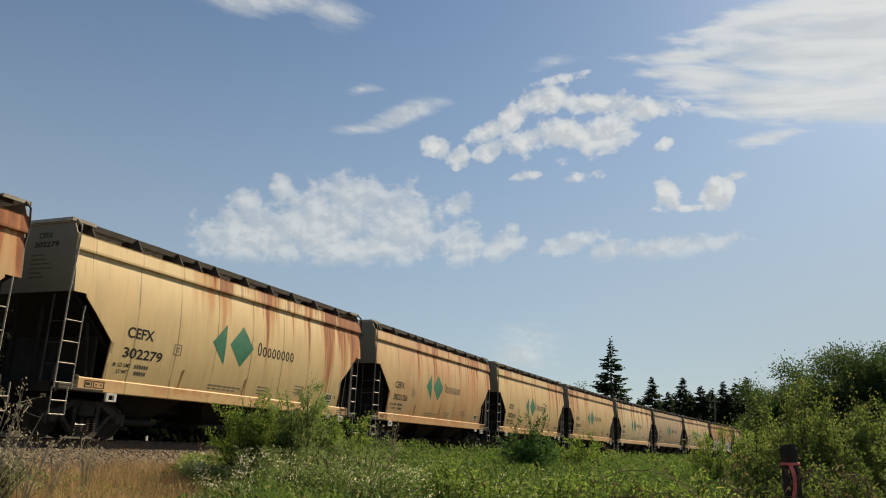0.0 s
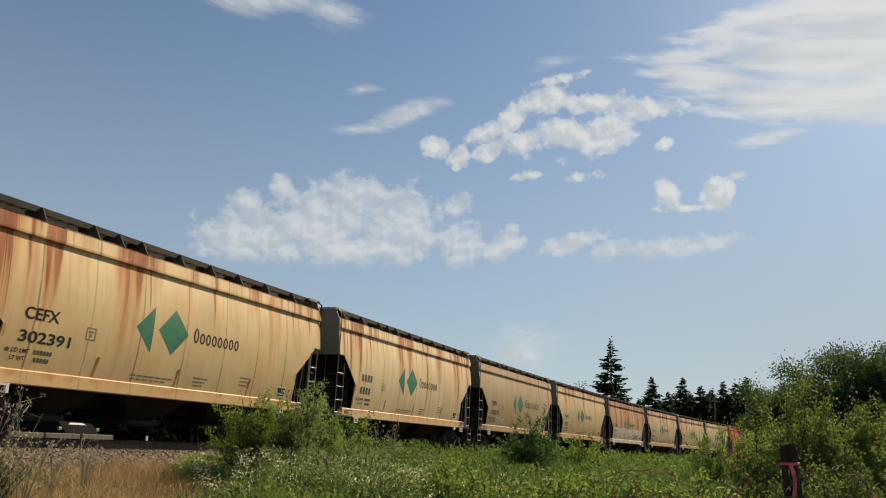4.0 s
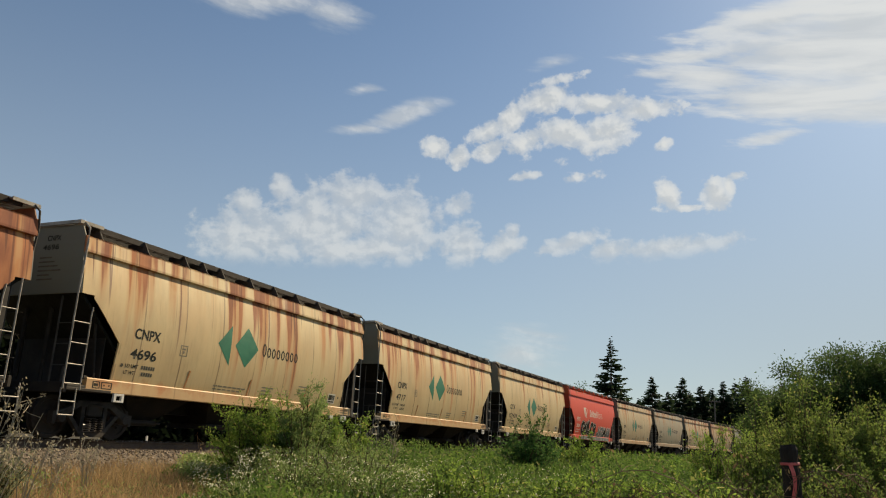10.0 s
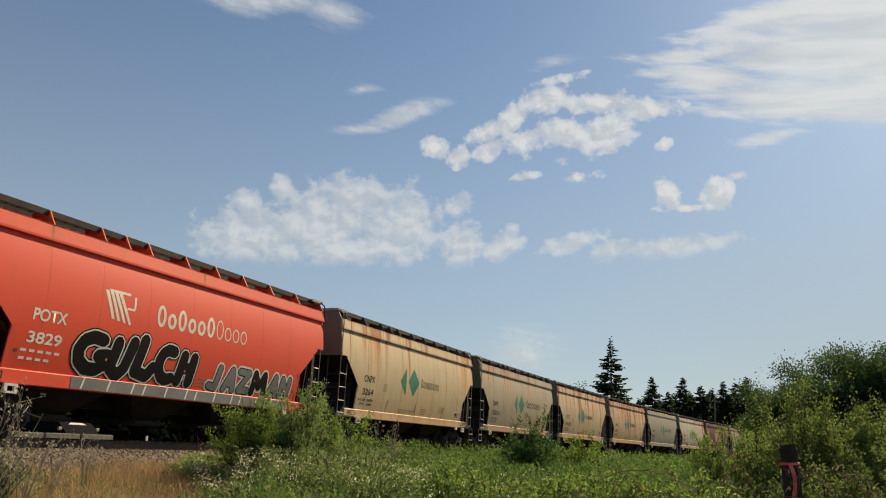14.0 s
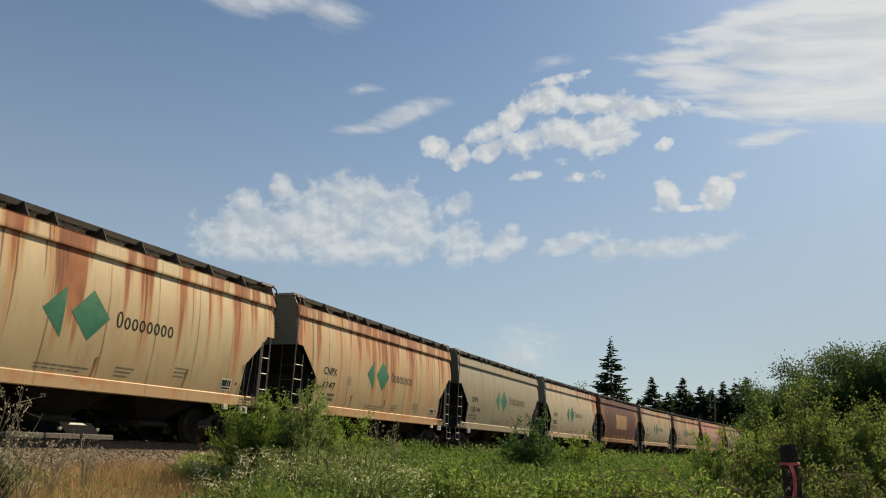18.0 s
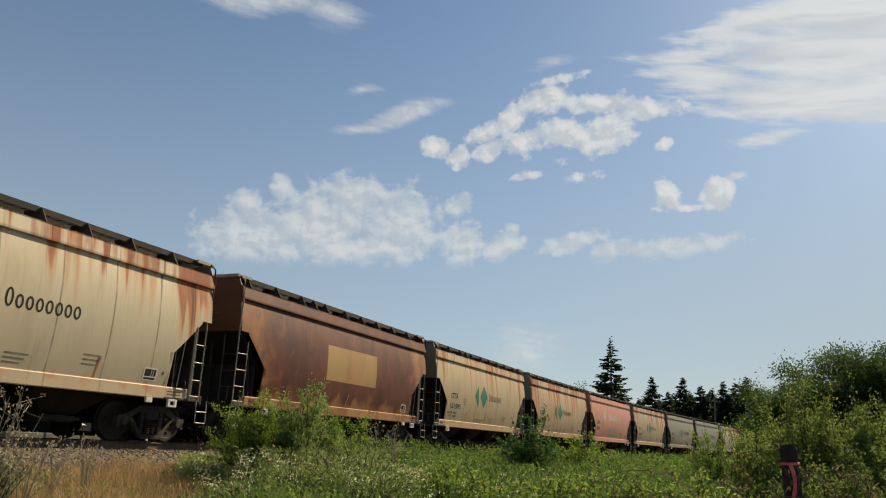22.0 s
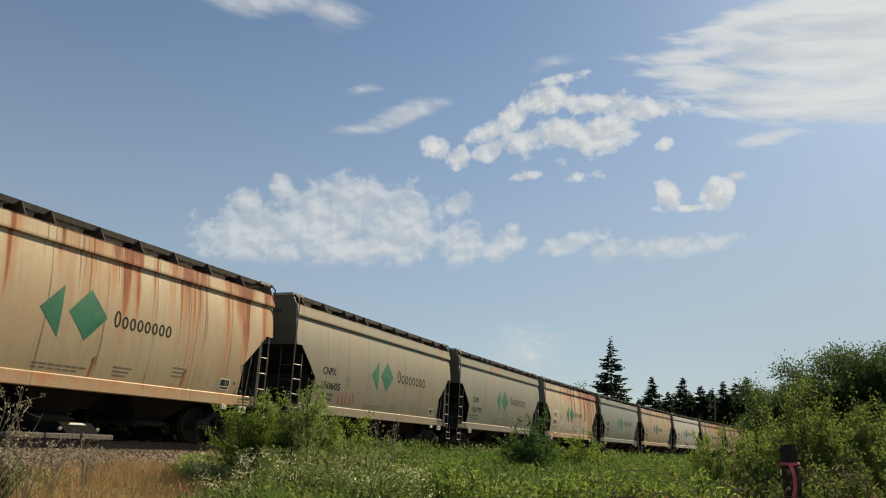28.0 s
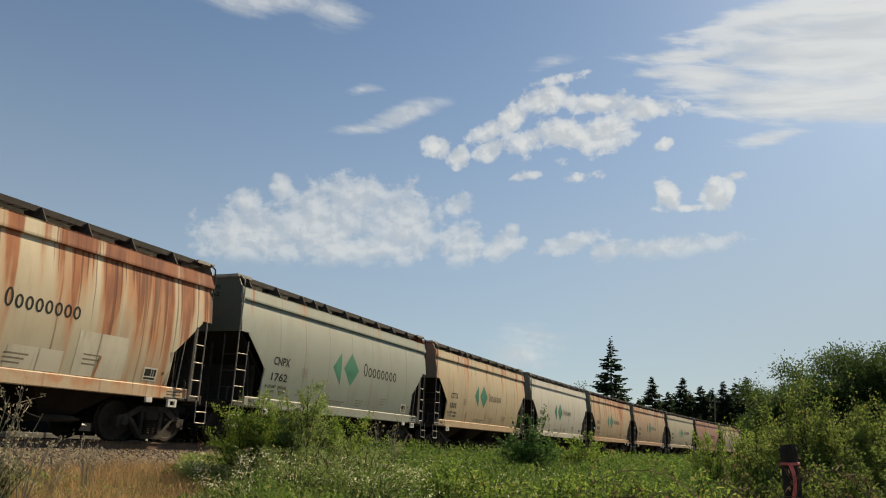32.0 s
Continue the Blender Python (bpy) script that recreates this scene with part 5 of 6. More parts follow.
# ---- plants ----
def spot(bearing, dist):
    a = radians(bearing)
    x, y = dist * math.sin(a), dist * math.cos(a)
    return Vector((x, y, land(x, y)))


def leaf_faces(mid, way, length, width, rng):
    """Pointed, slightly folded leaves: each a quad from its foot along its way."""
    n = len(mid)
    way = way / np.linalg.norm(way, axis=1, keepdims=True)
    side = np.cross(way, rng.normal(0, 1, (n, 3)))
    side /= np.linalg.norm(side, axis=1, keepdims=True) + 1e-9
    L, W = np.asarray(length).reshape(-1, 1), np.asarray(width).reshape(-1, 1)
    up = np.cross(side, way)
    V = np.stack([mid, mid + way * L * 0.45 + side * W * 0.5 + up * W * 0.12, mid + way * L, mid + way * L * 0.45 - side * W * 0.5 + up * W * 0.12], 1)
    F = np.arange(n * 4).reshape(n, 4)
    return V.reshape(-1, 3), F


def join_faces(chunks):
    V, F, k = [], [], 0
    for v, f in chunks:
        V.append(v), F.append(f + k)
        k += len(v)
    return np.concatenate(V), np.concatenate(F)


def blades(pts, height, width, lean, rng):
    """Grass blades: two quads that narrow and bend over."""
    n = len(pts)
    a = rng.uniform(0, 2 * np.pi, n)
    d = np.stack([np.cos(a), np.sin(a), np.zeros(n)], 1)
    s = np.stack([-np.sin(a), np.cos(a), np.zeros(n)], 1)
    h, w, l = (np.asarray(q).reshape(-1, 1) * np.ones((n, 1)) for q in (height, width, lean))
    up = np.array([[0, 0, 1.0]])
    m = pts + up * h * 0.55 + d * l * h * 0.25
    t = pts + up * h * 0.97 + d * l * h
    V = np.stack([pts - s * w * 0.5, pts + s * w * 0.5, m + s * w * 0.38, m - s * w * 0.38, t + s * w * 0.06, t - s * w * 0.06], 1).reshape(-1, 3)
    k = (np.arange(n) * 6)[:, None]
    F = np.concatenate([k + np.array([[0, 1, 2, 3]]), k + np.array([[3, 2, 4, 5]])])
    return V, F


def scatter(n, b0, b1, d0, d1, rng, keep=None, power=1.0):
    """Random ground points in a fan before the camera, clear of the line."""
    b = np.radians(rng.uniform(b0, b1, n))
    d = d0 + (d1 - d0) * rng.uniform(0, 1, n) ** power
    P = []
    for x, y in zip(d * np.sin(b), d * np.cos(b)):
        w = offset(x, y)
        if w < -2.75 and (keep is None or keep(x, y, w)):
            P.append((x, y, land(x, y) - 0.02))
    return np.array(P)


def bush(name, label, place, wide, high, stems, leaves, leaf, mat, seed, stem_mat="stem", droop=0.1, lo=0.12):
    """A shrub: many stems from the root, fanning out, with leaves along their twigs."""
    rng = np.random.default_rng(seed)
    ob = thing(name, label, "shrub", Matrix.Translation(place))
    g = Geo()
    tips = []
    for k in range(stems):
        a, r = rng.uniform(0, 2 * np.pi), wide * 0.5 * rng.uniform(0.15, 1.0) ** 0.7
        h = high * (0.62 + 0.42 * rng.random()) * (1.08 - 0.40 * (r / (wide * 0.5)) ** 2)
        p0 = np.array([rng.normal(0, wide * 0.08), rng.normal(0, wide * 0.08), -0.05])
        p2 = np.array([r * math.cos(a), r * math.sin(a), h])
        p1 = (p0 + p2) / 2 + np.array([-r * 0.18 * math.cos(a), -r * 0.18 * math.sin(a), h * 0.12])
        pts = [(1 - t) ** 2 * p0 + 2 * t * (1 - t) * p1 + t * t * p2 for t in np.linspace(0, 1, 7)]
        g.tube(pts, 0.012 + high * 0.003, 4, 0.003)
        tips.append(pts)
        for _ in range(3):
            t = rng.uniform(0.35, 0.9)
            q = pts[int(t * 6)]
            e = q + rng.normal(0, 1, 3) * np.array([0.16, 0.16, 0.10]) * wide * 0.55 + np.array([0, 0, 0.10 * high])
            g.tube([q, (q + e) / 2 + np.array([0, 0, 0.03]), e], 0.006, 3, 0.002)
            tips.append([q + (e - q) * u for u in np.linspace(0, 1, 5)])
    part("branchwork", g.mesh("branchwork", M[stem_mat]), ob)
    C = np.array([[np.asarray(c[0]) + (np.asarray(c[-1]) - np.asarray(c[0])) * q for q in np.linspace(0, 1, 7)] if len(c) == 5 else c for c in tips])
    pick = rng.integers(0, len(tips), leaves)
    f = rng.uniform(lo, 1.0, leaves) * 6
    j = np.minimum(f.astype(int), 5)
    a, b = C[pick, j], C[pick, j + 1]
    mid, way = a + (b - a) * (f - j)[:, None], b - a
    way = way / (np.linalg.norm(way, axis=1, keepdims=True) + 1e-9) * 0.6 + rng.normal(0, 0.75, (leaves, 3)) - np.array([0, 0, droop])
    mid += rng.normal(0, 0.035, (leaves, 3))
    size = leaf * rng.uniform(0.6, 1.3, leaves)
    tagged(part("foliage", quick_mesh("foliage", *leaf_faces(mid, way, size, size * 0.46, rng), M[mat]), ob), kind="stuff")
    return ob


def fir(high, wide, seed, gaps=0.35, whorls=34, per=7, sprays=10):
    """A fir: straight tapering trunk and whorls of drooping boughs with needle sprays."""
    rng = np.random.default_rng(seed)
    ob = thing("fir_tree", "tall dark green fir with drooping ragged boughs", "tree", None, "firs beyond the railway")
    g = Geo().tube([(0, 0, -0.5), (0.05, 0, high * 0.4), (0, 0.03, high * 0.8), (0, 0, high)], high * 0.014, 7, 0.03)
    mids, ways, lens, wids = [], [], [], []
    for k in range(whorls):
        t = 0.10 + 0.90 * k / whorls
        z = high * t
        reach = wide * 0.5 * (1 - t) ** 0.75 * (0.75 + 0.5 * rng.random())
        for _ in range(per):
            if rng.random() < gaps:
                continue
            a, r = rng.uniform(0, 2 * np.pi), max(0.25, reach * rng.uniform(0.55, 1.15))
            z0 = z + rng.normal(0, high * 0.012)
            d = np.array([math.cos(a), math.sin(a), 0])
            pts = [np.array([0, 0, z0]) + d * r * q + np.array([0, 0, -r * 0.34 * q + r * 0.26 * q * q]) for q in (0, 0.35, 0.7, 1.0)]
            g.tube(pts, 0.016 + r * 0.008, 3, 0.006)
            for q in np.linspace(0.18, 1.0, sprays):
                c = pts[0] + d * r * q + np.array([0, 0, -r * 0.34 * q + r * 0.26 * q * q])
                for sgn in (-1, 1):
                    side = np.array([-d[1], d[0], 0]) * sgn
                    mids.append(c)
                    ways.append(d * 0.8 + side * rng.uniform(0.3, 1.1) + np.array([0, 0, rng.uniform(-0.65, 0.05)]))
                    s = (0.22 + r * 0.24) * rng.uniform(0.6, 1.2) * (1.15 - 0.5 * q)
                    lens.append(s), wids.append(s * 0.48)
    part("trunk", g.mesh("trunk", M["bark"]), ob)
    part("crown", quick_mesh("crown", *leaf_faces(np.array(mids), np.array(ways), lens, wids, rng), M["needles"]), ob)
    return ob


def broadleaf(high, wide, seed, leaves=82000, leaf=0.118, mat="crown_leaves"):
    """A broadleaved tree: trunk, limbs that fork twice, and a crown of leaf clumps with gaps."""
    rng = np.random.default_rng(seed)
    ob = thing("broadleaf_tree", "dense dark green broadleaved tree with an uneven crown", "tree", None, "trees by the line")
    g = Geo()
    fork = high * 0.22
    g.tube([(0, 0, -0.4), (0.06, 0.03, fork * 0.6), (0.02, -0.04, fork * 1.2)], high * 0.020, 8, high * 0.015)
    ends = []
    for k in range(9):
        a = 2 * np.pi * k / 9 + rng.normal(0, 0.3)
        r, h = wide * 0.5 * rng.uniform(0.25, 0.85), high * rng.uniform(0.42, 0.92)
        p0 = np.array([0, 0, fork * rng.uniform(0.5, 1.2)])
        p2 = np.array([r * math.cos(a), r * math.sin(a), h])
        p1 = (p0 + p2) / 2 + np.array([0.2 * r * math.cos(a), 0.2 * r * math.sin(a), -0.02 * high])
        g.tube([p0, p1, p2], high * 0.010, 5, high * 0.003)
        for _ in range(15):
            t = rng.uniform(0.2, 1.0)
            q = p0 * (1 - t) ** 2 + 2 * t * (1 - t) * p1 + t * t * p2
            e = q + rng.normal(0, 1, 3) * np.array([wide, wide, high * 0.8]) * 0.12
            e[2] = min(max(e[2], high * 0.16), high)
            g.tube([q, e], high * 0.004, 4, high * 0.0015)
            ends.append(e)
    part("trunk", g.mesh("trunk", M["bark"]), ob)
    ends = np.array(ends)
    c = ends[rng.integers(0, len(ends), leaves)]
    spread = np.array([wide, wide, high * 0.8]) * 0.046
    d = rng.normal(0, 1, (leaves, 3))
    mid = c + d * spread
    way = d + rng.normal(0, 0.8, (leaves, 3)) - np.array([0, 0, 0.3])
    size = leaf * rng.uniform(0.6, 1.3, leaves)
    part("crown", quick_mesh("crown", *leaf_faces(mid, way, size, size * 0.62, rng), M[mat]), ob)
    return ob


def weed(place, high, seed):
    """A tall thin weed: many wands with small narrow leaves and buds."""
    return bush("tall_weed", "tall grey-green wild plant with narrow leaves", place, high * 0.55, high, 14, 2200, 0.034, "sage_leaves", seed, droop=-0.2, lo=0.35)


def dry_weed(place, high, seed):
    rng = np.random.default_rng(seed)
    ob = thing("dead_weed", "dry grey-brown dead weed with branching seed stalks", "weed", Matrix.Translation(place), "dead weeds beside the ballast")
    g, heads = Geo(), []
    for k in range(6):
        a, r = rng.uniform(0, 6.28), high * rng.uniform(0.05, 0.26)
        top = np.array([r * math.cos(a), r * math.sin(a), high * rng.uniform(0.65, 1.0)])
        foot = np.array([rng.normal(0, 0.03), rng.normal(0, 0.03), -0.05])
        pts = [foot + (top - foot) * t + np.array([0, 0, 0.08 * math.sin(t * 3.14)]) for t in np.linspace(0, 1, 6)]
        g.tube(pts, 0.007, 4, 0.003)
        for _ in range(6):
            t = rng.uniform(0.45, 1.0)
            q = foot + (top - foot) * t
            e = q + np.array([rng.normal(0, 0.09), rng.normal(0, 0.09), rng.uniform(0.06, 0.24)])
            g.tube([q, (q + e) / 2 + rng.normal(0, 0.01, 3), e], 0.0035, 3, 0.002)
            heads += [e + rng.normal(0, 0.018, 3) for _ in range(5)]
    part("stalk", g.mesh("stalk", M["dry_stem"]), ob)
    heads = np.array(heads)
    tagged(part("seed_fluff", quick_mesh("seed_fluff", *leaf_faces(heads, rng.normal(0, 1, heads.shape) + np.array([0, 0, 0.8]), np.full(len(heads), 0.032), np.full(len(heads), 0.018), rng), M["seed_head"]), ob), kind="stuff")


def plants():
    rng = np.random.default_rng(21)
    # short dry grass between the ballast and the camera
    def tufts(x, y, w):
        return noise.noise(Vector((x * 0.9, y * 0.9, 7))) + 0.5 * noise.noise(Vector((x * 3.1, y * 3.1, 1))) > -0.32
    P = scatter(60000, -33, -2, 8.0, 24, rng, tufts, power=0.9)
    lump = np.array([noise.noise(Vector((x * 0.6, y * 0.6, 5))) + 0.7 * noise.noise(Vector((x * 2.1, y * 2.1, 3))) for x, y, z in P])
    h = rng.uniform(0.10, 0.36, len(P)) * np.clip(1.0 + 0.6 * lump, 0.35, 1.7) * np.where(rng.random(len(P)) < 0.04, 1.9, 1.0)
    ob = new("dry_grass", quick_mesh("dry_grass", *blades(P, h, rng.uniform(0.005, 0.011, len(P)), rng.uniform(0.1, 1.3, len(P)), rng), M["grass_dry"]))
    tagged(ob, "sun-dried tan grass beside the ballast", "grass", kind="stuff")
    # green weeds: low on the way to the line, taller to the far side
    def lush(x, y, w):
        b = math.degrees(math.atan2(x, y))
        edge = -17 + 3.0 * noise.noise(Vector((x * 0.5, y * 0.5, 2)))
        return b > edge and (b > -6 or noise.noise(Vector((x * 0.45, y * 0.45, 0))) > -0.25)
    chunks = []
    for n, d0, d1, width in ((42000, 8, 18, 0.013), (46000, 16, 40, 0.022), (24000, 36, 90, 0.05)):
        P = scatter(n, -20, 33, d0, d1, rng, lush, 0.8)
        b = np.degrees(np.arctan2(P[:, 0], P[:, 1]))
        tall = np.interp(b, [-18, -14.5, -12, -8, 0, 8, 30], [0.28, 0.42, 0.78, 0.90, 0.78, 0.82, 0.84])
        lump = np.array([noise.noise(Vector((x * 0.8, y * 0.8, 4))) + 0.6 * noise.noise(Vector((x * 2.3, y * 2.3, 9))) for x, y, z in P])
        tall = tall * np.clip(0.92 + 0.42 * lump, 0.45, 1.35)
        near = np.interp(np.hypot(P[:, 0], P[:, 1]), [8, 14, 40], [0.75, 0.95, 1.1])
        chunks.append(blades(P, tall * near * rng.uniform(0.5, 1.15, len(P)), width, rng.uniform(0.1, 0.75, len(P)), rng))
        k = rng.random(len(P)) < 0.55
        Q = P[k]
        q = tall[k] * near[k]
        rep = np.repeat(Q, 3, 0)
        mid = rep + np.stack([rng.normal(0, 0.05, len(rep)), rng.normal(0, 0.05, len(rep)), np.repeat(q, 3) * rng.uniform(0.25, 1.05, len(rep))], 1)
        way = rng.normal(0, 1, mid.shape) + np.array([0, 0, 0.25])
        chunks.append(leaf_faces(mid, way, width * 5.6 * rng.uniform(0.6, 1.3, len(mid)), width * 2.3, rng))
    ob = new("green_weeds", quick_mesh("green_weeds", *join_faces(chunks), M["grass_green"]))
    tagged(ob, "thick green weeds and tall grass in the sun", "weeds", kind="stuff")
    # low flowering weeds at the foot of the ballast, and green tufts in the dry grass
    chunks = []
    for n, b0, b1, d0, d1, h0, h1 in ((9000, -17.5, -8, 14.5, 19.6, 0.12, 0.42), (5000, -13.5, -5, 10.5, 15, 0.15, 0.5), (1500, -33, -18, 8.5, 15, 0.06, 0.20)):
        P = scatter(n, b0, b1, d0, d1, rng, lambda x, y, w: noise.noise(Vector((x * 0.7, y * 0.7, 11))) > -0.15)
        rep3 = np.repeat(P, 3, 0)
        mid = rep3 + np.stack([rng.normal(0, 0.05, len(rep3)), rng.normal(0, 0.05, len(rep3)), rng.uniform(h0 * 0.4, h1, len(rep3))], 1)
        chunks.append(leaf_faces(mid, rng.normal(0, 1, mid.shape) + np.array([0, 0, 0.5]), 0.06 * rng.uniform(0.6, 1.4, len(mid)), 0.022, rng))
    ob = new("low_weeds", quick_mesh("low_weeds", *join_faces(chunks), M["willow_leaves"]))
    tagged(ob, "low pale green flowering weeds beside the ballast", "weeds", kind="stuff")
    # small pale flowers
    chunks = []
    for n, b0, b1, d0, d1, z0, z1, size in ((1100, -17.0, -9, 14.5, 19.4, 0.18, 0.46, 0.023), (560, -19, -13, 11.5, 16, 0.22, 0.45, 0.024), (850, -14, 0, 9.5, 15, 0.5, 0.95, 0.018), (330, -2, 10, 9, 17, 0.5, 0.9, 0.018), (260, 2, 30, 12, 34, 0.5, 0.85, 0.024)):
        P = scatter(n, b0, b1, d0, d1, rng, lush)
        mid = np.repeat(P, 3, 0) + np.stack([rng.normal(0, size, 3 * len(P)), rng.normal(0, size, 3 * len(P)), np.repeat(rng.uniform(z0, z1, len(P)), 3) + rng.normal(0, size * 0.4, 3 * len(P))], 1)
        chunks.append(leaf_faces(mid, rng.normal(0, 1, mid.shape) + np.array([0, 0, 0.6]), size * rng.uniform(0.7, 1.4, len(mid)), size * 0.9, rng))
    ob = new("small_flowers", quick_mesh("small_flowers", *join_faces(chunks), M["blossom"]))
    tagged(ob, "small creamy white wildflowers among the weeds", "flowers", kind="stuff")

    low = "leafy green shrub growing beside the ballast"
    for k, (b, d, w, h, n, leaf, mat) in enumerate((
            (-13.2, 15.6, 2.1, 1.70, 4400, 0.070, "bush_leaves"), (-10.6, 15.4, 2.2, 1.85, 5200, 0.070, "bush_leaves"), (-7.4, 15.4, 2.0, 1.70, 4200, 0.07, "bush_leaves"), (-8.6, 13.2, 1.9, 1.20, 3400, 0.05, "willow_leaves"), (-12.0, 13.6, 1.7, 0.95, 2600, 0.05, "willow_leaves"), (-6.4, 11.6, 1.6, 1.0, 2600, 0.045, "willow_leaves"), (-9.6, 11.2, 1.5, 0.9, 2200, 0.045, "willow_leaves"), (-12.6, 11.4, 1.3, 0.72, 1800, 0.045, "willow_leaves"), (-3.4, 11.0, 1.4, 0.95, 2200, 0.045, "willow_leaves"),
            (-4.8, 13.4, 1.8, 1.30, 3400, 0.045, "willow_leaves"), (-2.2, 13.8, 1.4, 0.95, 2600, 0.05, "willow_leaves"))):
        bush("shrub", low, spot(b, d), w, h, 46, round(n * 3.4), leaf * 0.74, mat, 40 + k)
    bush("sapling", "slender young tree with sparse small leaves", spot(-9.6, 14.6), 1.9, 2.42, 18, 11000, 0.040, "willow_leaves", 60, lo=0.42)
    bush("shrub", "dense dark green shrub among the weeds", spot(6.9, 19.5), 1.85, 1.98, 50, 9500, 0.070, "dark_leaves", 61)
    bush("shrub", low, spot(10.6, 28), 2.6, 1.75, 30, 3600, 0.10, "bush_leaves", 63)
    for k, (b, d, w, h, n, leaf) in enumerate(((23.2, 14.5, 1.6, 2.25, 5000, 0.075), (25.4, 13.6, 1.9, 2.55, 6500, 0.075), (28.0, 13.0, 1.9, 2.35, 6500, 0.075), (30.6, 13.5, 2.0, 2.2, 5500, 0.075),
                                               (24.6, 10.6, 1.3, 1.45, 3500, 0.06), (27.0, 10.0, 1.4, 1.5, 3800, 0.06), (29.6, 10.0, 1.5, 1.55, 3800, 0.06), (22.0, 12.5, 1.3, 1.45, 3000, 0.065))):
        bush("bramble_bush", "tall green bramble bush with leggy shoots", spot(b, d), w, h * (1.10 if d > 12.8 else 1.0), 56, round(n * 4.4), leaf * 0.62, "bramble_leaves", 70 + k)
    for k, (b, d, w, h) in enumerate(((18.6, 10.5, 1.3, 1.05), (20.2, 9.6, 1.3, 1.0), (16.2, 12, 1.4, 1.0), (21.4, 20, 1.8, 2.1), (19.6, 23, 1.9, 1.95), (12.5, 12.0, 1.5, 0.95), (9.0, 11.0, 1.4, 0.9), (4.0, 11.5, 1.4, 0.95), (0.8, 12.0, 1.4, 0.95))):
        bush("leafy_weed", "broad leafy green weeds in a clump", spot(b, d), w, h * 1.15, 32, 5200, 0.062, "bush_leaves", 90 + k)
    for k, (b, d, h) in enumerate(((-28.9, 8.4, 1.5), (-30.0, 7.9, 1.4), (-27.0, 9.4, 0.95), (-25.4, 11.2, 0.8), (-23.4, 12.6, 0.75), (-4.2, 16.0, 1.5), (-3.2, 16.4, 1.45))):
        dry_weed(spot(b, d), h, 110 + k)
    for k, (b, d, h) in enumerate(((-29.6, 8.6, 1.28), (-28.6, 9.0, 1.10), (-30.6, 8.2, 1.2))):
        weed(spot(b, d), h, 130 + k)

    # firs beyond the line
    tall = fir(22.4, 11.8, 3, 0.47, 42, 12, 13)
    tall.matrix_world = Matrix.Translation(spot(12.75, 150))
    tall["label"] = "very tall dark fir with ragged gaps, standing alone"
    kinds = [fir(15.0, 12.0, 11, 0.10, 36, 13, 9), fir(17.0, 11.0, 12, 0.14, 40, 13, 9), fir(13.0, 12.0, 13, 0.08, 32, 13, 9)]
    rows = ((15.6, 178, 1, 0.95), (16.7, 186, 0, 0.92), (14.7, 190, 2, 0.95), (17.7, 180, 1, 0.96), (18.9, 184, 0, 1.0), (19.6, 188, 2, 1.12), (20.4, 182, 1, 0.93), (21.2, 186, 0, 1.06), (21.9, 180, 1, 0.98),
            (22.6, 184, 2, 1.10), (23.4, 190, 0, 0.95), (18.2, 196, 2, 1.1), (16.1, 200, 2, 1.0), (19.2, 204, 0, 0.9), (20.8, 200, 2, 1.1), (24.2, 186, 1, 0.9), (17.1, 206, 0, 0.95), (22.2, 204, 0, 0.95), (18.5, 212, 2, 0.98), (19.9, 214, 0, 0.88), (21.6, 210, 2, 1.0), (20.1, 222, 1, 0.86), (22.9, 212, 0, 0.92), (23.9, 206, 2, 1.05), (15.2, 210, 2, 0.85), (17.5, 216, 2, 0.9))
    placed = set()
    for k, (b, d, kind, sc) in enumerate(rows):
        m = Matrix.Translation(spot(b, d)) @ Matrix.Rotation(k * 1.3, 4, "Z") @ Matrix.Scale(sc * 1.12, 4)
        if kind not in placed:
            kinds[kind].matrix_world = m
            placed.add(kind)
        else:
            c = copy_thing(kinds[kind], m)
            c.matrix_world = m
    # broadleaved trees by the line
    trees = [broadleaf(6.6, 7.2, 31), broadleaf(7.4, 7.8, 32), broadleaf(5.9, 6.8, 33)]
    rows = ((26.2, 52, 2, 1.0), (28.9, 50, 1, 1.0), (24.4, 60, 0, 0.88), (31.5, 47, 0, 1.0), (33.5, 52, 1, 1.0), (27.4, 62, 0, 1.05), (30.2, 60, 2, 1.3), (23.6, 74, 2, 1.0), (35.5, 44, 2, 1.2))
    placed = set()
    for k, (b, d, kind, sc) in enumerate(rows):
        m = Matrix.Translation(spot(b, d)) @ Matrix.Rotation(k * 2.1, 4, "Z") @ Matrix.Scale(sc * 1.13, 4)
        if kind not in placed:
            trees[kind].matrix_world = m
            placed.add(kind)
        else:
            c = copy_thing(trees[kind], m)
            c.matrix_world = m
    far = broadleaf(14.0, 9.0, 34, 6000, 0.30)
    far.matrix_world = Matrix.Translation(spot(10.4, 160))
    # undergrowth added beyond the line to close the gaps under the train; deep shade is in its leaf colour
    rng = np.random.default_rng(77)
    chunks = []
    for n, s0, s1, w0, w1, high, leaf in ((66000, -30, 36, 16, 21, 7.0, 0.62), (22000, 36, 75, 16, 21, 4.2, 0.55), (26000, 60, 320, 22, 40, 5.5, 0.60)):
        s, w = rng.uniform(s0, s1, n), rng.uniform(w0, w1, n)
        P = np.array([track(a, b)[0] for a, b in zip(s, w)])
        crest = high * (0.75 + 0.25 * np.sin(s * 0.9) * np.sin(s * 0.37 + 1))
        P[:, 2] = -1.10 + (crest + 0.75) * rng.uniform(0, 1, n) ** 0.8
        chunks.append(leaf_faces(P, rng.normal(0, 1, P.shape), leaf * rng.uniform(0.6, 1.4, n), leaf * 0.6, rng))
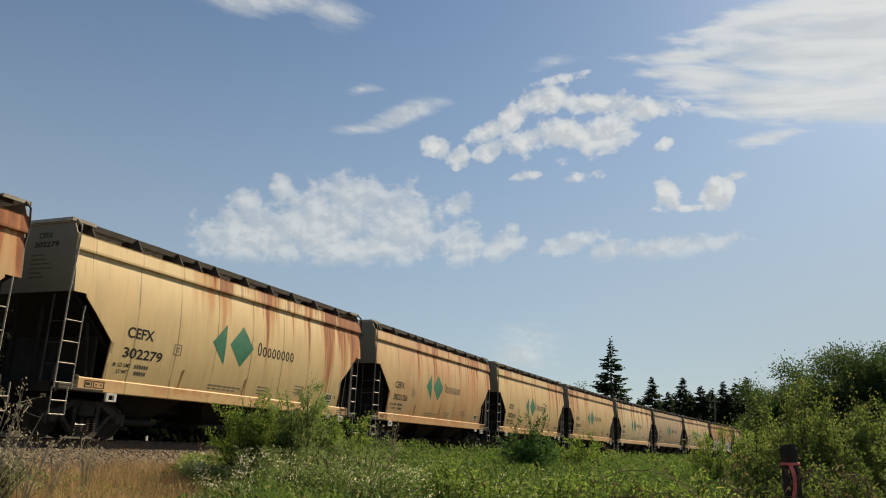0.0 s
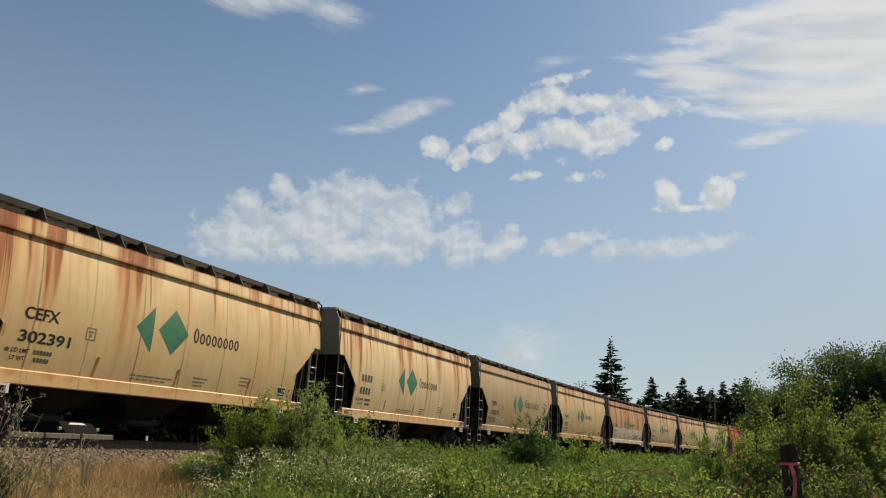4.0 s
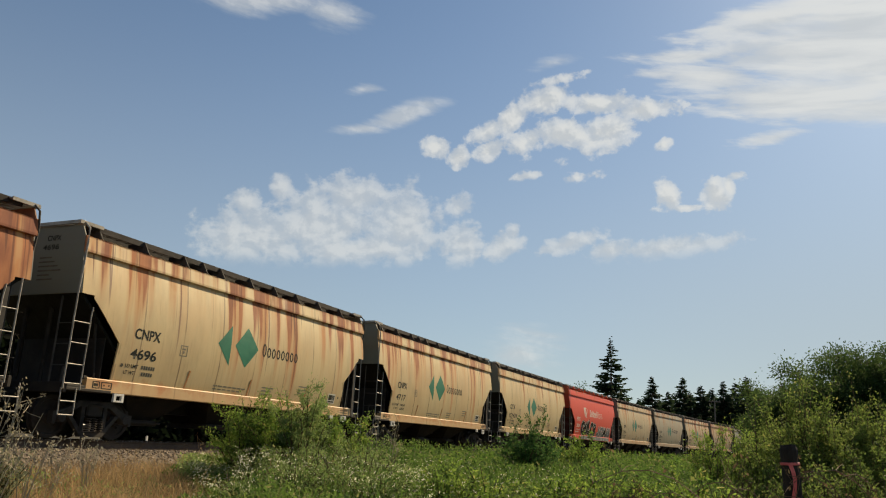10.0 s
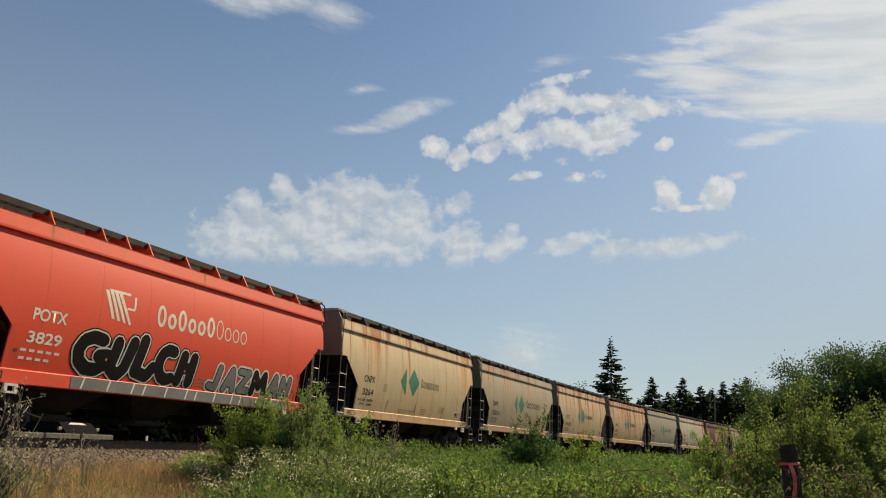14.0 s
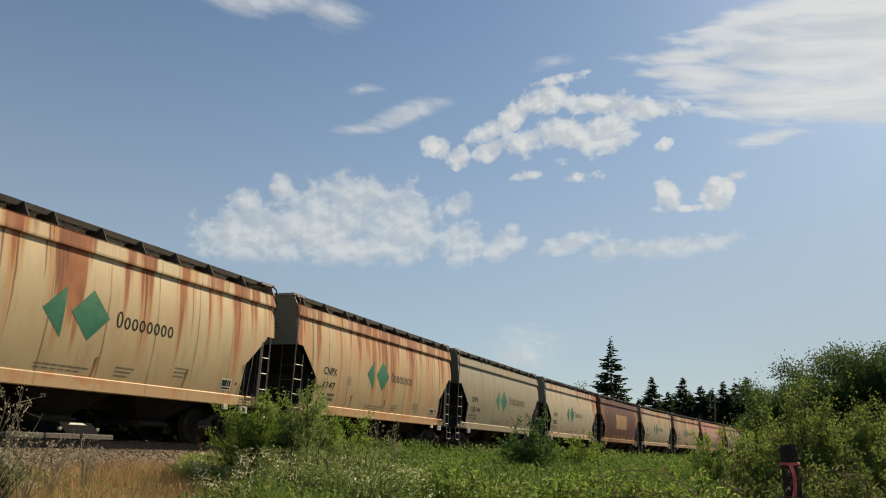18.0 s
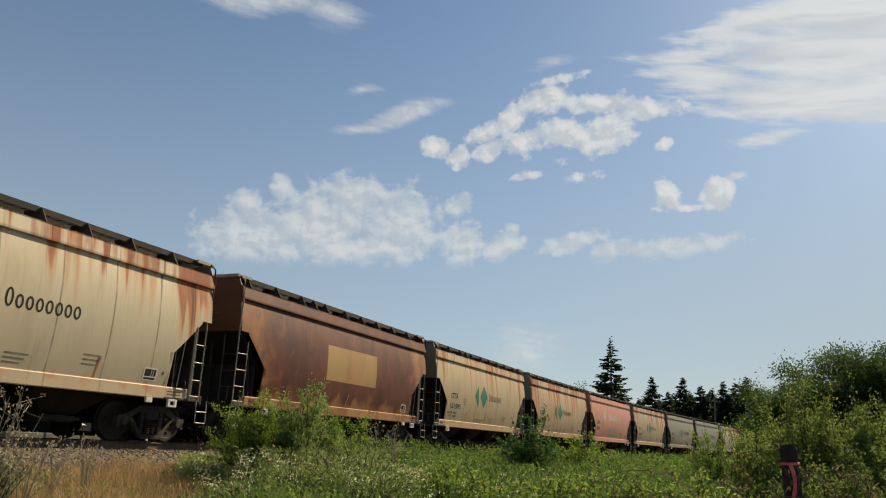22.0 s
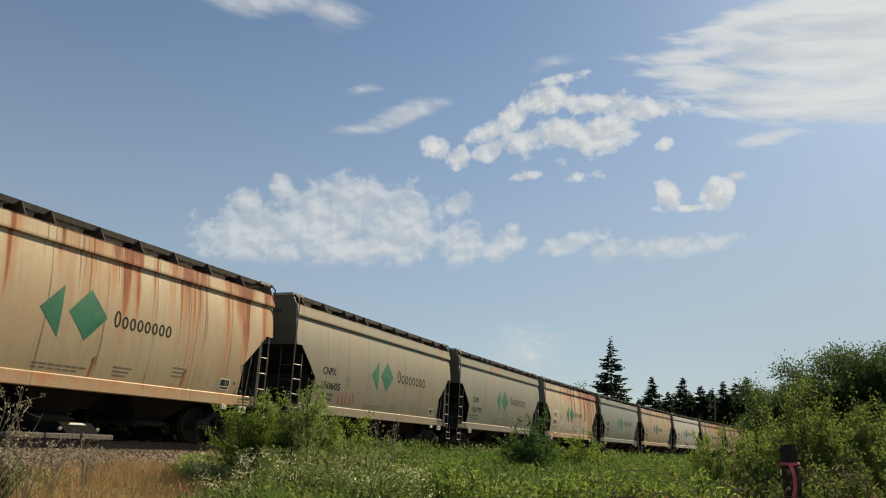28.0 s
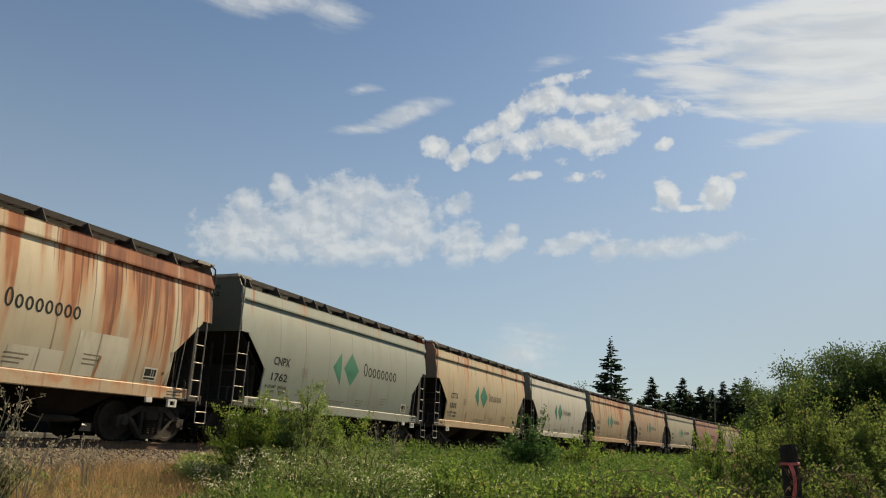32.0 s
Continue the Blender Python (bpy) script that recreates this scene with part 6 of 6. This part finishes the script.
    ob = new("undergrowth", quick_mesh("undergrowth", *join_faces(chunks), M["shaded_thicket_leaves"]))
    tagged(ob, "added thicket beyond the railway line, leaves blackened for shade", "thicket", kind="stuff")


# ---- small things by the line ----
def fence_post():
    p = spot(24.7, 9.4)
    post = thing("fence_post", "charred dark wooden post with a pink ribbon tied round it", "post", Matrix.Translation(p) @ Matrix.Rotation(radians(-2.5), 4, "Y"))
    top = 0.30 + 0.165 - p.z
    rng = random.Random(2)
    g, n = Geo(), 12
    v, f = [], []
    for z in (-0.2, 0.3, 0.7, 1.1, top - 0.05, top - 0.01):
        for k in range(n):
            r = 0.088 * (1 + 0.07 * rng.uniform(-1, 1)) * (0.82 if z > top - 0.03 else 1)
            v.append((r * math.cos(2 * math.pi * k / n), r * math.sin(2 * math.pi * k / n), z + (0.02 * rng.uniform(-1, 1) if z > top - 0.03 else 0)))
    for i in range(5):
        f += [(i * n + k, i * n + (k + 1) % n, (i + 1) * n + (k + 1) % n, (i + 1) * n + k) for k in range(n)]
    f += [tuple(range(5 * n, 6 * n))]
    part("shaft", g.add(v, f).mesh("shaft", M["charred_post"]), post)
    g = Geo().spin([(0.094, 0), (0.099, 0.004), (0.099, 0.026), (0.094, 0.030)], 16, "z").moved(0, 0, top - 0.215)
    part("ribbon", g.mesh("ribbon", M["pink_ribbon"]), post, "pink plastic ribbon")
    v = []
    for i in range(9):
        t = i / 8
        x, y, z = -0.045 + 0.03 * math.sin(t * 5), -0.104 - 0.012 * math.sin(t * 7), top - 0.21 - 0.55 * t
        v += [(x - 0.022, y, z), (x + 0.022, y - 0.008 * math.cos(t * 9), z)]
    part("ribbon_tail", Geo().add(v, [(2 * i, 2 * i + 1, 2 * i + 3, 2 * i + 2) for i in range(8)]).mesh("ribbon_tail", M["pink_ribbon"]), post, "hanging ribbon end")


def beyond_the_line():
    road = new("road", sweep([(10.6, -1.30), (10.6, -0.99), (15.6, -0.97), (15.6, -1.30)], -50, 120, 4.0).mesh("road", M["asphalt"]))
    tagged(road, "grey asphalt road beyond the railway line", "road", kind="structure")
    block = Geo().box(-0.74, 0.74, -0.14, 0.14, 0.0, 0.33, 0.025).box(-0.74, 0.74, -0.17, 0.17, -0.02, 0.07, 0.012).mesh("block", M["grey_concrete"])
    for k in range(3):
        b = new("concrete_barrier", block)
        b.matrix_world = on_track(18.8 + k * 1.55, 8.2, -0.30)
        tagged(b, "low pale concrete barrier block beside the road", "barrier", "barrier blocks along the road")
    marker = thing("marker_post", "small white marker post with a red band", "post", on_track(24.3, 8.0, -0.35))
    part("shaft", Geo().box(-0.05, 0.05, -0.03, 0.03, 0, 0.40, 0.01).mesh("shaft", M["white_enamel"]), marker)
    part("band", Geo().box(-0.053, 0.053, -0.033, 0.033, 0.10, 0.18, 0.004).mesh("band", M["pink_ribbon"]), marker, "red band")
    car = thing("parked_car", "dark car with a pale highlight painted on its front", "car", on_track(24.7, 13.2, -0.975) @ Matrix.Rotation(math.pi / 2, 4, "Z"))
    side = [(-2.2, 0.30), (-2.2, 0.72), (-1.35, 0.92), (-0.75, 1.42), (1.0, 1.47), (1.75, 1.02), (2.2, 0.92), (2.25, 0.30)]
    part("body", Geo().prism(side, -0.86, 0.86).mesh("body", M["dark_enamel"]), car)
    # thin pale plate: a highlight on the car put in as colour
    v = [(-0.89, -0.48, 1.33), (-0.89, 0.48, 1.33), (-0.80, 0.30, 1.41), (-0.80, -0.30, 1.41)]
    part("highlight_strip", Geo().add(v + [(x + 0.03, y, z - 0.03) for x, y, z in v], [(0, 1, 2, 3), (7, 6, 5, 4), (0, 4, 5, 1), (1, 5, 6, 2), (2, 6, 7, 3), (3, 7, 4, 0)]).mesh("highlight_strip", M["concrete"]), car, "pale strip standing for a highlight")
    for y in (-0.98, 0.98):
        part("wing_mirror", Geo().box(-1.05, -0.95, y - 0.09, y + 0.09, 1.08, 1.22, 0.02).mesh("wing_mirror", M["galvanised"]), car, "pale wing mirror")
    for y0, y1 in ((-0.875, -0.85), (0.85, 0.875)):
        part("side_window", Geo().prism([(-1.15, 0.95), (-0.68, 1.33), (0.92, 1.37), (1.45, 1.02)], y0, y1).mesh("side_window", M["dark_glass"]), car, "dark window")
    tyre = Geo().spin([(0.12, -0.10), (0.28, -0.11), (0.32, -0.08), (0.32, 0.08), (0.28, 0.11), (0.12, 0.10)], 20).mesh("tyre", M["rubber"])
    hub = Geo().spin([(0.02, -0.125), (0.20, -0.125), (0.21, -0.10), (0.21, 0.0)], 16).mesh("hub", M["galvanised"])
    for x in (-1.35, 1.35):
        for y in (-0.78, 0.78):
            w = part("wheel", tyre, car)
            w.location = (x, y, 0.32)
            part("hub", hub, w, "metal hub")


def bramble_canes(place, reach, high, turn, seed, leaves=24):
    """Bare arching canes with a few withered leaves."""
    rng = np.random.default_rng(seed)
    ob = thing("bramble_cane", "bare brown arching bramble canes with withered leaves", "bramble", Matrix.Translation(place), "bare canes among the weeds")
    g, ends = Geo(), []
    for k in range(3):
        a = turn + rng.normal(0, 0.5)
        r, h = reach * rng.uniform(0.5, 1.1), high * rng.uniform(0.7, 1.05)
        d = np.array([math.cos(a), math.sin(a), 0])
        foot = np.array([rng.normal(0, 0.12), rng.normal(0, 0.12), -0.05])
        pts = [foot + d * r * t ** 1.3 + np.array([0, 0, h * math.sin(t * 2.0) / 0.95]) for t in np.linspace(0, 1, 9)]
        g.tube(pts, 0.0075, 4, 0.003)
        for _ in range(7):
            q = pts[rng.integers(3, 9)]
            e = q + rng.normal(0, 0.13, 3) + np.array([0, 0, 0.07])
            g.tube([q, (q + e) / 2 + rng.normal(0, 0.015, 3), e], 0.0035, 3, 0.002)
            ends.append(e)
    part("cane", g.mesh("cane", M["cane"]), ob)
    E = np.array(ends)[rng.integers(0, len(ends), leaves)] + rng.normal(0, 0.03, (leaves, 3))
    tagged(part("withered_leaf", quick_mesh("withered_leaf", *leaf_faces(E, rng.normal(0, 1, E.shape) - np.array([0, 0, 0.4]), 0.05 * rng.uniform(0.6, 1.3, leaves), 0.03, rng), M["withered"]), ob), kind="stuff")


def utility_pole():
    p = spot(19.8, 168)
    pole = thing("utility_pole", "distant wooden utility pole with a crossarm", "pole", Matrix.Translation(p))
    top = 0.30 + 0.0685 * 168 - p.z
    part("shaft", Geo().tube([(0, 0, -0.5), (0, 0, top)], 0.20, 8, 0.13).mesh("shaft", M["pole_wood"]), pole)
    part("crossarm", Geo().box(-1.2, 1.2, -0.06, 0.06, top - 0.8, top - 0.62, 0.01).mesh("crossarm", M["pole_wood"]), pole)
    ins = Geo().spin([(0.03, 0), (0.07, 0.05), (0.05, 0.16), (0.02, 0.20)], 8, "z").mesh("insulator", M["galvanised"])
    for x in (-1.05, -0.4, 0.4, 1.05):
        part("insulator", ins, pole).location = (x, 0, top - 0.62)


plants()
for K, (B, DIST, REACH, HIGH, TURN) in enumerate(((20.8, 7.4, 1.5, 1.25, 2.9), (22.4, 7.6, 1.6, 1.35, 3.1), (18.0, 8.0, 1.2, 1.05, 0.6), (28.6, 8.6, 1.1, 1.30, 2.6), (30.4, 8.4, 1.3, 1.30, 2.9), (16.8, 9.0, 0.9, 1.05, 2.2))):
    bramble_canes(spot(B, DIST), REACH, HIGH, TURN, 300 + K)
utility_pole()
fence_post()
beyond_the_line()


def slack(t):
    """How far the train runs behind its mean speed."""
    return float(np.interp(t, (0, 3.2, 7.5, 11, 17.5, 22.5, 25, 30, 32), (-0.12, -0.08, 0.04, 0.12, 0.14, 0.08, 0.05, 0.08, 0.08)))


def motions():
    """The train rolls along the line at a steady speed; its wheels turn."""
    for car, i in TRAIN:
        walk(car, [(0.8 * k, on_track(START + PITCH * i + (-0.2 if i == 16 else 0.0) - SPEED * 0.8 * k + slack(0.8 * k))) for k in range(41)])
    turn = -math.degrees(SPEED / 0.457)
    lead = {}
    for w, a in WHEELS:
        if a not in lead:
            walk(w, [(k / 30, pose(a, 0, 0.482, 0, turn * k / 30 % 360, 0)) for k in range(961)])
            lead[a] = w
        else:
            w.rotation_mode = "QUATERNION"
            keys = w.animation_data_create()
            keys.action = lead[a].animation_data.action
            keys.action_slot = lead[a].animation_data.action_slot


motions()
